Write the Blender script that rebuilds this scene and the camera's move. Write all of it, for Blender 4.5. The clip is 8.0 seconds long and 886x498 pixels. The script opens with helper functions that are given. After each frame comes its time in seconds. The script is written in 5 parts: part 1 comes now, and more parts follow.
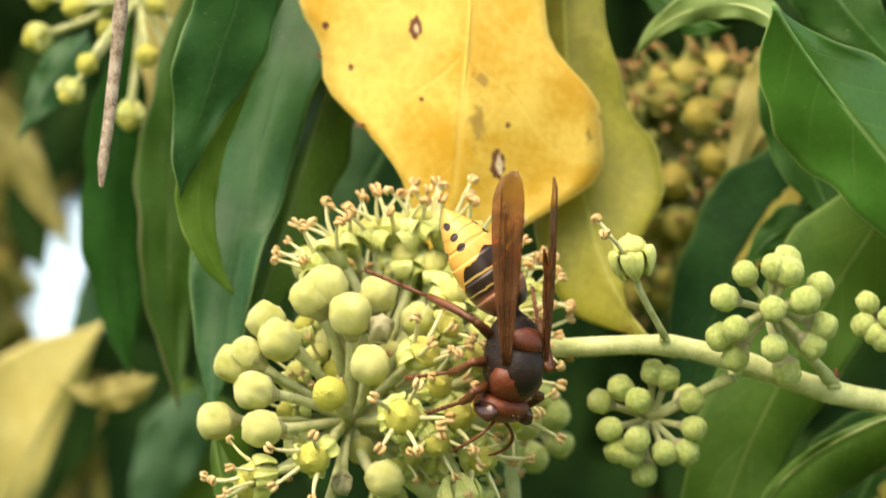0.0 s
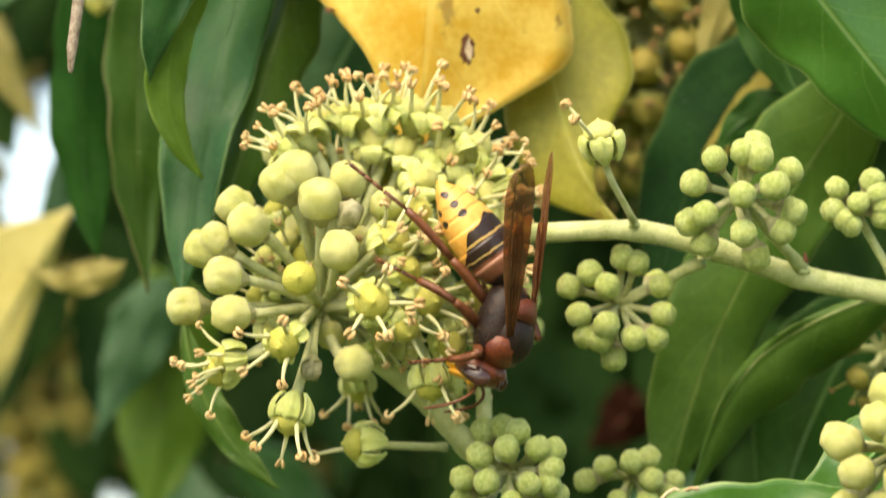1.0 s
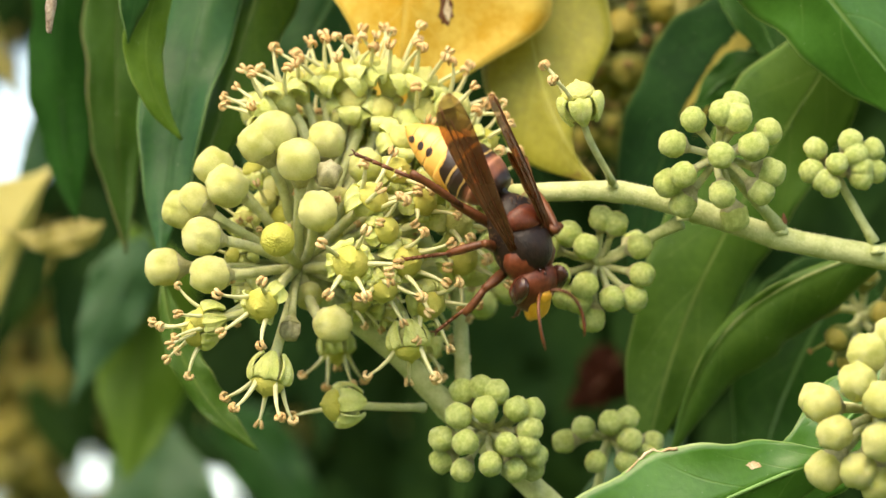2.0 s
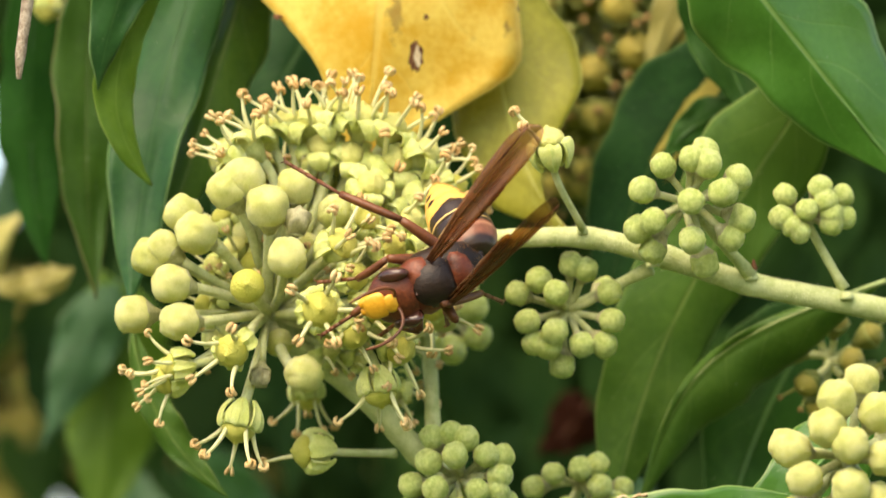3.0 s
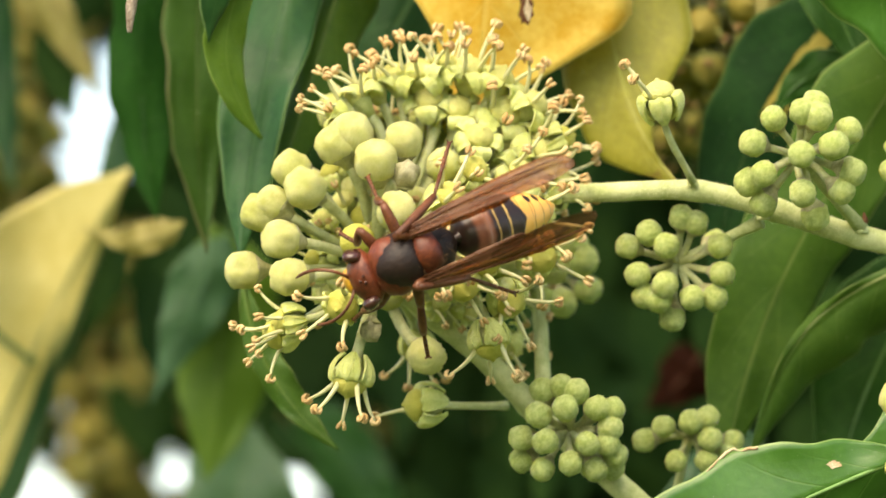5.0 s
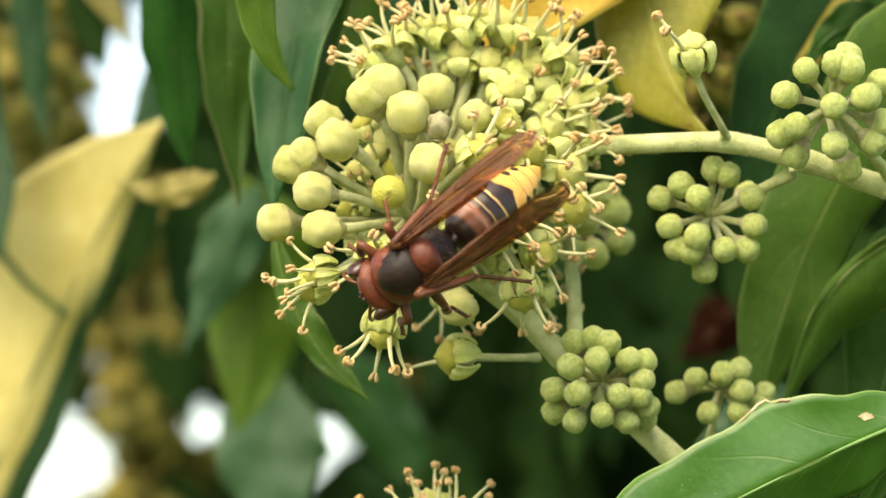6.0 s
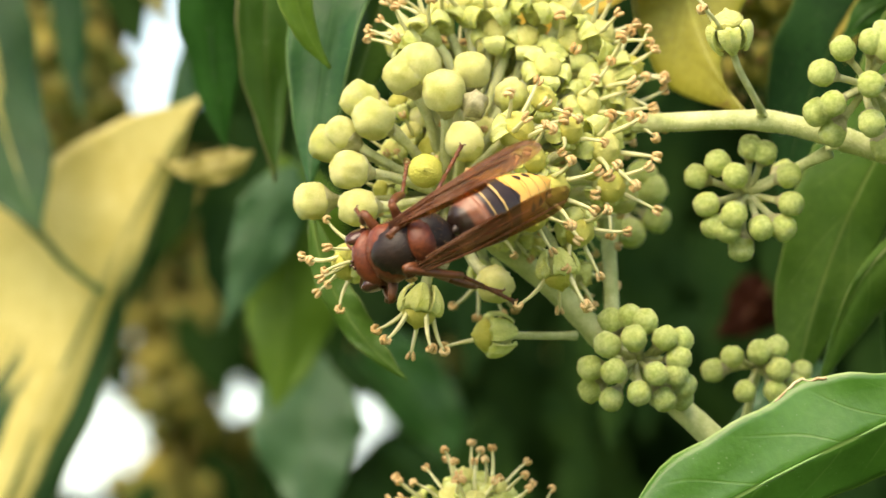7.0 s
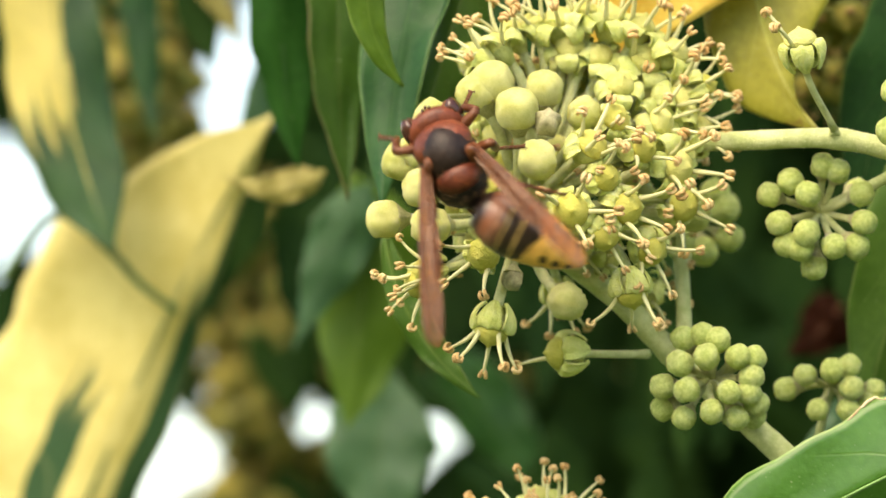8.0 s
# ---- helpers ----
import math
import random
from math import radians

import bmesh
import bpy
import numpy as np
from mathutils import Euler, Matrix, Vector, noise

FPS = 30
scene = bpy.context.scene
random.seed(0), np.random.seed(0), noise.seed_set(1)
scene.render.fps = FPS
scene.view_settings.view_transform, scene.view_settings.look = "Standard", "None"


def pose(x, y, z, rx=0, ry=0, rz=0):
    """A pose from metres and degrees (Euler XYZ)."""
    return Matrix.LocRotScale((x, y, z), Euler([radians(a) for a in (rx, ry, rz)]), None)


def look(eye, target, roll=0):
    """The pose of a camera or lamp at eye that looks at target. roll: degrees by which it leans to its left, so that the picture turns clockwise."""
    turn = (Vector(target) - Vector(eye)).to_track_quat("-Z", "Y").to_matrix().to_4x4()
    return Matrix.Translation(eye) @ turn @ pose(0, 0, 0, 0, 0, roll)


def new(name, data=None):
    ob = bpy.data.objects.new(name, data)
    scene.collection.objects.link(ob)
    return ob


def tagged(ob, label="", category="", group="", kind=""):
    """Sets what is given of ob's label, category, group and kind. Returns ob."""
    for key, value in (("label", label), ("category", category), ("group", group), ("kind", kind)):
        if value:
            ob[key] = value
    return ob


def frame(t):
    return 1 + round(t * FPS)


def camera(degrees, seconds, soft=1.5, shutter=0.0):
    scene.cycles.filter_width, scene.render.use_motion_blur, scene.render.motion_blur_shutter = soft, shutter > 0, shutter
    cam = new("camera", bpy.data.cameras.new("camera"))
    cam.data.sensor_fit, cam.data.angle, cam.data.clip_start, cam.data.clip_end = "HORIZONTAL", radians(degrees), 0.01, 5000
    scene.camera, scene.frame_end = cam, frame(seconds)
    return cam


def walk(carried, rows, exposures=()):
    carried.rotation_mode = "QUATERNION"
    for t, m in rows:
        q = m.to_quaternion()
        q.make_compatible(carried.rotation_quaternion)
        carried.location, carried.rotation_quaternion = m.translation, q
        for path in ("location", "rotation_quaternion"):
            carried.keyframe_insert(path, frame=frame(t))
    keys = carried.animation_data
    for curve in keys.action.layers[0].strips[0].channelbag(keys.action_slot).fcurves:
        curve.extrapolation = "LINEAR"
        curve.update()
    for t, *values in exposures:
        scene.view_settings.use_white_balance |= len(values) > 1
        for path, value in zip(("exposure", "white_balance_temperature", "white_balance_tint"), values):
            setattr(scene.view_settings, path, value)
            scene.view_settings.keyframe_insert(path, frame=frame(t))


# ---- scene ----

# Lengths on the plant: one unit is a sixteenth of a millimetre (U, in metres); depths are in millimetres.
U, DIST, EYE, TILT = 0.0625e-3, 0.60, 1.55, 9.0
REACH = DIST / U
cam = camera(2 * math.degrees(math.atan(784 / REACH)), 8.0, soft=1.4, shutter=0.5)
cam.data.dof.use_dof, cam.data.dof.focus_distance, cam.data.dof.aperture_fstop = True, DIST - 0.012, 23.0
EYE_POSE = pose(0, 0, EYE, TILT, 0, 0)
BASE = EYE_POSE @ pose(0, DIST, 0)
# the hand-held pan: seconds, turn to the left, turn upwards (in units on the plant)
PAN = [(0.0, 4, 198), (0.5, -39, 102), (1.0, -50, -5), (1.2, -52, -47), (2.3, -99, -75), (2.5, -105, -57), (3.0, -141, 7),
       (3.5, -102.5, 80), (4.0, -45.5, 81.5), (4.5, 0, 0), (5.0, 54, -76), (5.2, 71, -95.5), (6.5, 133, -189), (7.0, 175.5, -200),
       (7.5, 249.5, -190), (8.0, 304, -167.5)]
walk(cam, [(t, EYE_POSE @ pose(0, 0, 0, 90 + math.degrees(math.atan(b / REACH)), 0, math.degrees(math.atan(a / REACH)))) for t, a, b in PAN],
     exposures=[(0.0, 1.16, 8800, 11), (8.0, 1.19, 8800, 11)])

# ---- light ----
SUN_UP, SUN_TURN = 50.0, 208.0
world = bpy.data.worlds.new("sky")
world.use_nodes = True
scene.world = world
wn = world.node_tree.nodes
sky = wn.new("ShaderNodeTexSky")
sky.sky_type, sky.sun_disc = "NISHITA", False
sky.sun_elevation, sky.sun_rotation = radians(SUN_UP), radians(SUN_TURN)
world.node_tree.links.new(sky.outputs[0], wn["Background"].inputs[0])
wn["Background"].inputs[1].default_value = 0.165
sun = new("sun", bpy.data.lights.new("sun", "SUN"))
sun.data.energy, sun.data.angle, sun.data.color = 2.5, radians(55), (1.0, 0.93, 0.82)
sa, se = radians(SUN_TURN), radians(SUN_UP)
sun.matrix_world = look((0, 0, 5), Vector((0, 0, 5)) - Vector((math.sin(sa) * math.cos(se), math.cos(sa) * math.cos(se), math.sin(se))))


from mathutils import Quaternion
from mathutils.bvhtree import BVHTree


# ---- building helpers ----
def at(x, y, d=0.0):
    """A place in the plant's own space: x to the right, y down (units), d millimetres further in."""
    k = 1 + d * 0.001 / DIST
    return Vector(((x - 784) * U * k, d * 0.001, (441 - y) * U * k))


def mesh_of(bm, material, smooth=True):
    me = bpy.data.meshes.new("mesh")
    bm.to_mesh(me)
    bm.free()
    for p in me.polygons:
        p.use_smooth = smooth
    if material:
        me.materials.append(material)
    return me


def thing(name, place, label, category, group="", kind="", data=None):
    ob = new(name, data)
    ob.matrix_world = BASE @ Matrix.Translation(place)
    return tagged(ob, label, category, group, kind)


def part(name, bm, material, parent, label="", m=None):
    """Links a bmesh, or a mesh already made, as one object under a thing or a part."""
    me = mesh_of(bm, material) if isinstance(bm, bmesh.types.BMesh) else bm
    ob = new(name, me)
    ob.parent = parent
    if m is not None:
        ob.matrix_basis = m
    return tagged(ob, label)


def tube(bm, pts, radii, seg=8, cap=True):
    """A round rod of changing thickness through the points."""
    pts = [Vector(p) for p in pts]
    rings = []
    side = None
    for i, p in enumerate(pts):
        t = (pts[min(i + 1, len(pts) - 1)] - pts[max(i - 1, 0)]).normalized()
        if side is None:
            side = t.orthogonal().normalized()
        side = (side - t * side.dot(t)).normalized()
        other = t.cross(side)
        r = radii[i] if hasattr(radii, "__len__") else radii
        rings.append([bm.verts.new(p + r * (math.cos(a) * side + math.sin(a) * other)) for a in [2 * math.pi * k / seg for k in range(seg)]])
    for a, b in zip(rings, rings[1:]):
        for k in range(seg):
            bm.faces.new((a[k], a[(k + 1) % seg], b[(k + 1) % seg], b[k]))
    if cap:
        bm.faces.new(rings[0][::-1])
        bm.faces.new(rings[-1])
    return bm


def bezier(p0, p1, p2, p3, n):
    out = []
    for i in range(n + 1):
        s = i / n
        out.append((1 - s) ** 3 * p0 + 3 * s * (1 - s) ** 2 * p1 + 3 * s * s * (1 - s) * p2 + s ** 3 * p3)
    return out


def lathe(bm, profile, seg=16, wobble=None):
    """Turns a profile of (radius, height) round the z axis. wobble(angle, height) scales the radius."""
    rings = []
    for r, z in profile:
        ring = []
        for k in range(seg):
            a = 2 * math.pi * k / seg
            q = r * (wobble(a, z) if wobble else 1)
            ring.append(bm.verts.new((q * math.cos(a), q * math.sin(a), z)))
        rings.append(ring)
    for a, b in zip(rings, rings[1:]):
        for k in range(seg):
            bm.faces.new((a[k], a[(k + 1) % seg], b[(k + 1) % seg], b[k]))
    bm.faces.new(rings[0][::-1])
    bm.faces.new(rings[-1])
    return bm


def turn_to(n, spin=0.0):
    """The turn that brings z onto n, spun round n."""
    return Vector(n).to_track_quat("Z", "Y").to_matrix().to_4x4() @ Matrix.Rotation(spin, 4, "Z")


def placed(p, n, size, spin=0.0):
    return Matrix.Translation(p) @ turn_to(n, spin) @ Matrix.Diagonal((size, size, size, 1))


# ---- materials ----
class Nodes:
    """A short hand for node trees."""

    def __init__(self, name):
        self.m = bpy.data.materials.new(name)
        self.m.use_nodes = True
        self.t = self.m.node_tree
        self.out = self.t.nodes["Material Output"]
        self.b = self.t.nodes["Principled BSDF"]

    def put(self, value, socket):
        if isinstance(value, bpy.types.NodeSocket):
            self.t.links.new(value, socket)
        elif isinstance(value, tuple) and len(value) == 3 and socket.type == "RGBA":
            socket.default_value = (*value, 1)
        else:
            socket.default_value = value

    def node(self, kind, *values, out=0, **named):
        n = self.t.nodes.new(kind)
        for k, v in enumerate(values):
            if v is not None:
                self.put(v, n.inputs[k])
        for k, v in named.items():
            self.put(v, n.inputs[k.replace("_", " ")])
        return n.outputs[out]

    def math(self, op, a, b=0.0, c=0.0):
        n = self.t.nodes.new("ShaderNodeMath")
        n.operation = op
        for k, v in enumerate((a, b, c)):
            self.put(v, n.inputs[k])
        return n.outputs[0]

    def range(self, v, a, b, c=0.0, d=1.0):
        n = self.t.nodes.new("ShaderNodeMapRange")
        n.interpolation_type = "SMOOTHSTEP"
        for k, x in enumerate((v, a, b, c, d)):
            self.put(x, n.inputs[k])
        return n.outputs[0]

    def mix(self, f, a, b):
        n = self.t.nodes.new("ShaderNodeMix")
        n.data_type = "RGBA"
        self.put(f, n.inputs[0]), self.put(a, n.inputs[6]), self.put(b, n.inputs[7])
        return n.outputs[2]

    def noise(self, where, scale, detail=3.0, rough=0.55, out=0):
        n = self.t.nodes.new("ShaderNodeTexNoise")
        self.put(where, n.inputs["Vector"])
        n.inputs["Scale"].default_value, n.inputs["Detail"].default_value, n.inputs["Roughness"].default_value = scale, detail, rough
        return n.outputs[out]

    def coord(self, which="Object"):
        return self.t.nodes.new("ShaderNodeTexCoord").outputs[which]

    def chance(self):
        return self.t.nodes.new("ShaderNodeObjectInfo").outputs["Random"]

    def bump(self, height, strength=0.3, depth=0.0002):
        n = self.t.nodes.new("ShaderNodeBump")
        n.inputs["Strength"].default_value, n.inputs["Distance"].default_value = strength, depth
        self.put(height, n.inputs["Height"])
        self.put(n.outputs[0], self.b.inputs["Normal"])
        return n.outputs[0]

    def done(self, colour, rough=0.5, spec=0.5, **named):
        self.put(colour, self.b.inputs["Base Color"])
        self.put(rough, self.b.inputs["Roughness"])
        self.put(spec, self.b.inputs["Specular IOR Level"])
        for k, v in named.items():
            self.put(v, self.b.inputs[k.replace("_", " ")])
        return self.m

    def glow_through(self, colour, share):
        """Lets part of the light through from the far side."""
        tr = self.node("ShaderNodeBsdfTranslucent", colour)
        self.put(self.node("ShaderNodeMixShader", share, self.b.outputs[0], tr), self.out.inputs[0])


def plain(name, dark, light, scale, rough=0.6, spec=0.3, bump=0.2, depth=0.0001, fine=None, through_share=0.0, vary=0.0, piece=False, flesh=0.0):
    """A surface with mottling at two scales. piece: for meshes built at size one and scaled down to some two millimetres."""
    n = Nodes(name)
    where = n.coord()
    if piece:
        scale, fine = scale * 0.0022, (fine or scale * 7) * 0.0022
        where = n.node("ShaderNodeVectorMath", where, n.node("ShaderNodeCombineXYZ", n.math("MULTIPLY", n.chance(), 50.0), 0.0, 0.0))
    big = n.noise(where, scale, 3)
    small = n.noise(where, fine or scale * 7, 3)
    f = n.math("ADD", n.math("MULTIPLY", big, 0.65), n.math("MULTIPLY", small, 0.35))
    f = n.range(f, 0.33, 0.67)
    if vary:
        f = n.math("ADD", n.math("MULTIPLY", f, 1 - vary), n.math("MULTIPLY", n.chance(), vary))
    colour = n.mix(f, dark, light)
    n.bump(n.math("ADD", n.math("MULTIPLY", big, 0.5), small), bump, depth)
    if through_share:
        n.glow_through(colour, through_share)
    if flesh:
        n.b.inputs["Subsurface Weight"].default_value = flesh
        n.b.inputs["Subsurface Radius"].default_value = (1.0, 0.9, 0.35)
        n.b.inputs["Subsurface Scale"].default_value = 0.0005
    return n.done(colour, rough, spec)


def leaf_material(name, dark, light, vein, rough=0.38, share=0.22, under=None, stripe=None, spots=0.0, spec=0.5, veins=0.5, ribs=0.25, relief=0.3, marks=()):
    """An ivy leaf: mottled blade, pale midrib and side veins; stripe: (colour, middle, half width, from, to) for each
    coloured field of a variegated leaf along the blade; spots: how far brown specks have spread."""
    n = Nodes(name)
    uv = n.node("ShaderNodeSeparateXYZ", n.coord("UV"))
    u, v = uv, n.t.nodes[-1].outputs[1]
    w = n.math("MULTIPLY_ADD", v, 2.0, -1.0)
    a = n.math("ABSOLUTE", w)
    where = n.coord()
    big, small = n.noise(where, 120, 3), n.noise(where, 1100, 4)
    f = n.range(n.math("ADD", n.math("MULTIPLY", big, 0.7), n.math("MULTIPLY", small, 0.3)), 0.34, 0.66)
    colour = n.mix(f, dark, light)
    if stripe:
        tone, inside = stripe[0][0], None
    for tone, mid, half, u0, u1 in stripe or ():
        ragged = n.math("MULTIPLY_ADD", n.noise(n.node("ShaderNodeCombineXYZ", n.math("MULTIPLY", u, 3.0), n.math("MULTIPLY", w, 6.0), 0.0), 2.4, 4), 0.7, -0.35)
        off = n.math("ABSOLUTE", n.math("SUBTRACT", n.math("ADD", w, n.math("MULTIPLY", ragged, half * 1.6)), mid))
        u_rag = n.math("ADD", u, n.math("MULTIPLY", n.math("MULTIPLY_ADD", n.noise(n.node("ShaderNodeCombineXYZ", n.math("MULTIPLY", u, 1.2), n.math("MULTIPLY", w, 9.0), 3.0), 1.5, 3), 1.0, -0.5), 0.5))
        field = n.math("MULTIPLY", n.range(off, half, half * 0.9), n.math("MULTIPLY", n.range(u_rag, u0, u0 + 0.05), n.range(u_rag, u1, u1 - 0.05)))
        inside = n.math("MAXIMUM", inside, field) if inside else field
    if stripe:
        colour = n.mix(inside, colour, n.mix(f, tuple(c * 0.85 for c in tone), tone))
    if under:
        colour = n.mix(n.range(w, 0.0, 0.04), colour, n.mix(f, tuple(c * 0.8 for c in under), under))
    mid_mask = n.range(a, 0.045, 0.012)
    phase = n.math("MULTIPLY_ADD", n.math("SUBTRACT", u, n.math("MULTIPLY", a, 0.22)), 6.0, n.math("MULTIPLY", n.noise(where, 60, 1), 1.2))
    saw = n.math("ABSOLUTE", n.math("SUBTRACT", n.math("FRACT", phase), 0.5))
    side = n.math("MULTIPLY", n.range(saw, 0.045, 0.008), n.range(a, 0.95, 0.4))
    line = n.math("MAXIMUM", mid_mask, n.math("MULTIPLY", side, ribs))
    colour = n.mix(n.math("MULTIPLY", line, veins), colour, vein)
    colour = n.mix(n.math("MULTIPLY", n.range(a, 0.955, 0.985), 0.7), colour, vein)
    if spots:
        s = n.noise(where, 330, 2)
        s2 = n.noise(where, 75, 2)
        mask = n.math("MULTIPLY", n.range(s, 0.64, 0.70), n.range(s2, 0.5, 0.62))
        blush = n.math("MULTIPLY", n.range(n.noise(where, 55, 4), 0.52, 0.74), 0.45)
        colour = n.mix(n.math("MULTIPLY", blush, spots), colour, (0.46, 0.20, 0.04))
        colour = n.mix(n.math("MULTIPLY", mask, spots), colour, (0.17, 0.07, 0.03))
    for mu, mv, ru, rv in marks:
        du = n.math("DIVIDE", n.math("SUBTRACT", u, mu), ru)
        dv = n.math("DIVIDE", n.math("SUBTRACT", v, mv), rv)
        far = n.math("ADD", n.math("SQRT", n.math("ADD", n.math("MULTIPLY", du, du), n.math("MULTIPLY", dv, dv))), n.math("MULTIPLY_ADD", n.noise(where, 700, 4, 0.7), 4.0, -1.9))
        colour = n.mix(n.math("MULTIPLY", n.range(far, 1.3, 0.5), 0.55), colour, (0.24, 0.13, 0.05))
    dust = n.math("MULTIPLY", n.range(n.noise(where, 2600, 2), 0.70, 0.76), 0.25)
    colour = n.mix(dust, colour, (0.55, 0.58, 0.45))
    n.bump(n.math("ADD", n.math("MULTIPLY", line, -0.6), n.math("ADD", n.math("MULTIPLY", big, 1.5), n.math("MULTIPLY", small, 0.35))), relief, 0.0005)
    n.glow_through(colour, share)
    return n.done(colour, n.math("ADD", n.math("MULTIPLY", small, 0.2), rough - 0.1), spec)


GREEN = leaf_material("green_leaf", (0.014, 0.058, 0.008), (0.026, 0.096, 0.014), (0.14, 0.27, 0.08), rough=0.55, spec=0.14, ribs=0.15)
SHINE = leaf_material("shiny_green_leaf", (0.020, 0.096, 0.022), (0.040, 0.148, 0.036), (0.22, 0.38, 0.14), rough=0.34, share=0.28, ribs=0.12)
BRIGHT = leaf_material("bright_green_leaf", (0.044, 0.165, 0.018), (0.070, 0.222, 0.032), (0.30, 0.46, 0.15), rough=0.33, share=0.28, spec=0.6)
OLIVE = leaf_material("olive_leaf", (0.044, 0.124, 0.013), (0.078, 0.178, 0.023), (0.24, 0.33, 0.10), rough=0.5, share=0.35, spec=0.35)
TEAL = leaf_material("blue_green_leaf", (0.012, 0.066, 0.017), (0.026, 0.105, 0.028), (0.10, 0.22, 0.09), rough=0.48, spec=0.3)
SHEEN = leaf_material("satin_green_leaf", (0.016, 0.076, 0.020), (0.032, 0.118, 0.032), (0.22, 0.38, 0.14), rough=0.36, share=0.28, veins=0.1, ribs=0.3, spec=0.28, relief=0.3)
UNDERSIDE = leaf_material("leaf_underside", (0.080, 0.175, 0.016), (0.115, 0.23, 0.028), (0.28, 0.42, 0.10), rough=0.5, share=0.35, spec=0.3, veins=0.2)
BROWN_EDGE = leaf_material("brown_edged_leaf", (0.020, 0.070, 0.005), (0.036, 0.104, 0.010), (0.20, 0.17, 0.07), rough=0.5, share=0.25, spec=0.3, veins=0.15)
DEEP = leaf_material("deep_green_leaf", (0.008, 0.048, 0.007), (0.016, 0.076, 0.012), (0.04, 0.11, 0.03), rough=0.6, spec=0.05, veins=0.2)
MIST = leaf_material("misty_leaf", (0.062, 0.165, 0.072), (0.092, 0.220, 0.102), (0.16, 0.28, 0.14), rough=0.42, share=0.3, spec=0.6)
DUSK = leaf_material("dusky_leaf", (0.026, 0.092, 0.034), (0.045, 0.132, 0.052), (0.12, 0.24, 0.12), rough=0.5, share=0.25, spec=0.3)
YELLOW = leaf_material("yellow_leaf", (0.72, 0.42, 0.040), (0.90, 0.69, 0.165), (0.88, 0.70, 0.20), rough=0.45, share=0.3, spots=1.0, veins=0.45, ribs=0.5, relief=0.25, marks=((0.535, 0.56, 0.020, 0.030), (0.615, 0.555, 0.040, 0.030)))
LIME = leaf_material("lime_leaf", (0.25, 0.25, 0.024), (0.42, 0.40, 0.055), (0.55, 0.54, 0.15), rough=0.5, share=0.35, spots=0.6)
PALE = leaf_material("pale_underside", (0.16, 0.26, 0.07), (0.24, 0.35, 0.11), (0.42, 0.50, 0.24), rough=0.55, share=0.3)
CREAM_EDGE = leaf_material("variegated_leaf", (0.66, 0.57, 0.18), (0.83, 0.74, 0.30), (0.76, 0.70, 0.32), rough=0.5, stripe=(((0.03, 0.10, 0.035), -0.85, 0.42, -0.2, 0.66), ((0.03, 0.10, 0.035), 0.30, 0.12, -0.3, 0.42), ((0.03, 0.10, 0.035), -0.9, 0.12, 0.2, 0.84)))
CREAM_HEART = leaf_material("variegated_heart_leaf", (0.018, 0.065, 0.02), (0.03, 0.10, 0.03), (0.30, 0.35, 0.12), rough=0.5, stripe=(((0.70, 0.60, 0.18), -0.45, 0.62, -0.1, 0.66),))
CREAM_STREAK = leaf_material("streaked_leaf", (0.012, 0.046, 0.014), (0.02, 0.075, 0.02), (0.12, 0.2, 0.06), rough=0.6, stripe=(((0.60, 0.48, 0.12), 0.16, 0.20, 0.14, 0.60),), veins=0.2, spec=0.06)
STRAW = leaf_material("straw_leaf", (0.32, 0.28, 0.075), (0.44, 0.39, 0.12), (0.6, 0.55, 0.25), rough=0.55, share=0.35)
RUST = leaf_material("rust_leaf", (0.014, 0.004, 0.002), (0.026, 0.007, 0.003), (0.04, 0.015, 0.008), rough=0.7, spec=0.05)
# the near-black green holds the shade of the ivy's inside in its colour
FAR = plain("far_leaves_shaded", (0.007, 0.031, 0.007), (0.027, 0.070, 0.014), 25, 0.7, 0.1, through_share=0.12)
STEM = plain("green_stem", (0.36, 0.42, 0.17), (0.58, 0.62, 0.32), 450, 0.75, 0.2, 0.9, 0.00015, 4200)
PEDICEL = plain("flower_stalk", (0.42, 0.47, 0.22), (0.66, 0.69, 0.39), 500, 0.85, 0.1, 0.8, 0.0003, 6500, piece=True, flesh=0.25)
BUD = plain("yellow_green_bud", (0.57, 0.61, 0.18), (0.86, 0.86, 0.41), 420, 0.9, 0.1, 1.0, 0.0006, 8000, 0.0, 0.25, piece=True, flesh=0.35)
SMALL_BUD = plain("small_green_bud", (0.46, 0.60, 0.17), (0.80, 0.89, 0.38), 1300, 0.9, 0.1, 1.0, 0.0006, 8000, 0.0, 0.2, piece=True, flesh=0.3)
PETAL = plain("green_petal", (0.45, 0.53, 0.15), (0.76, 0.79, 0.35), 700, 0.75, 0.12, 0.8, 0.0004, 5500, 0.0, 0.4, piece=True, flesh=0.35)
PALE_DISC = plain("pale_nectar_disc", (0.52, 0.53, 0.14), (0.80, 0.77, 0.32), 600, 0.6, 0.25, 0.8, 0.0004, 4500, 0.05, 0.45, piece=True)
DISC = plain("nectar_disc", (0.38, 0.39, 0.06), (0.62, 0.58, 0.15), 600, 0.5, 0.3, 0.7, 0.0003, 4500, 0.05, 0.45, piece=True)
FILAMENT = plain("filament", (0.66, 0.66, 0.34), (0.80, 0.79, 0.50), 700, 0.5, 0.3, 0.1, through_share=0.2, piece=True)
ANTHER = plain("anther", (0.54, 0.29, 0.10), (0.92, 0.72, 0.40), 1300, 0.8, 0.15, 0.9, 0.0003, 5000, 0.05, 0.35, piece=True)
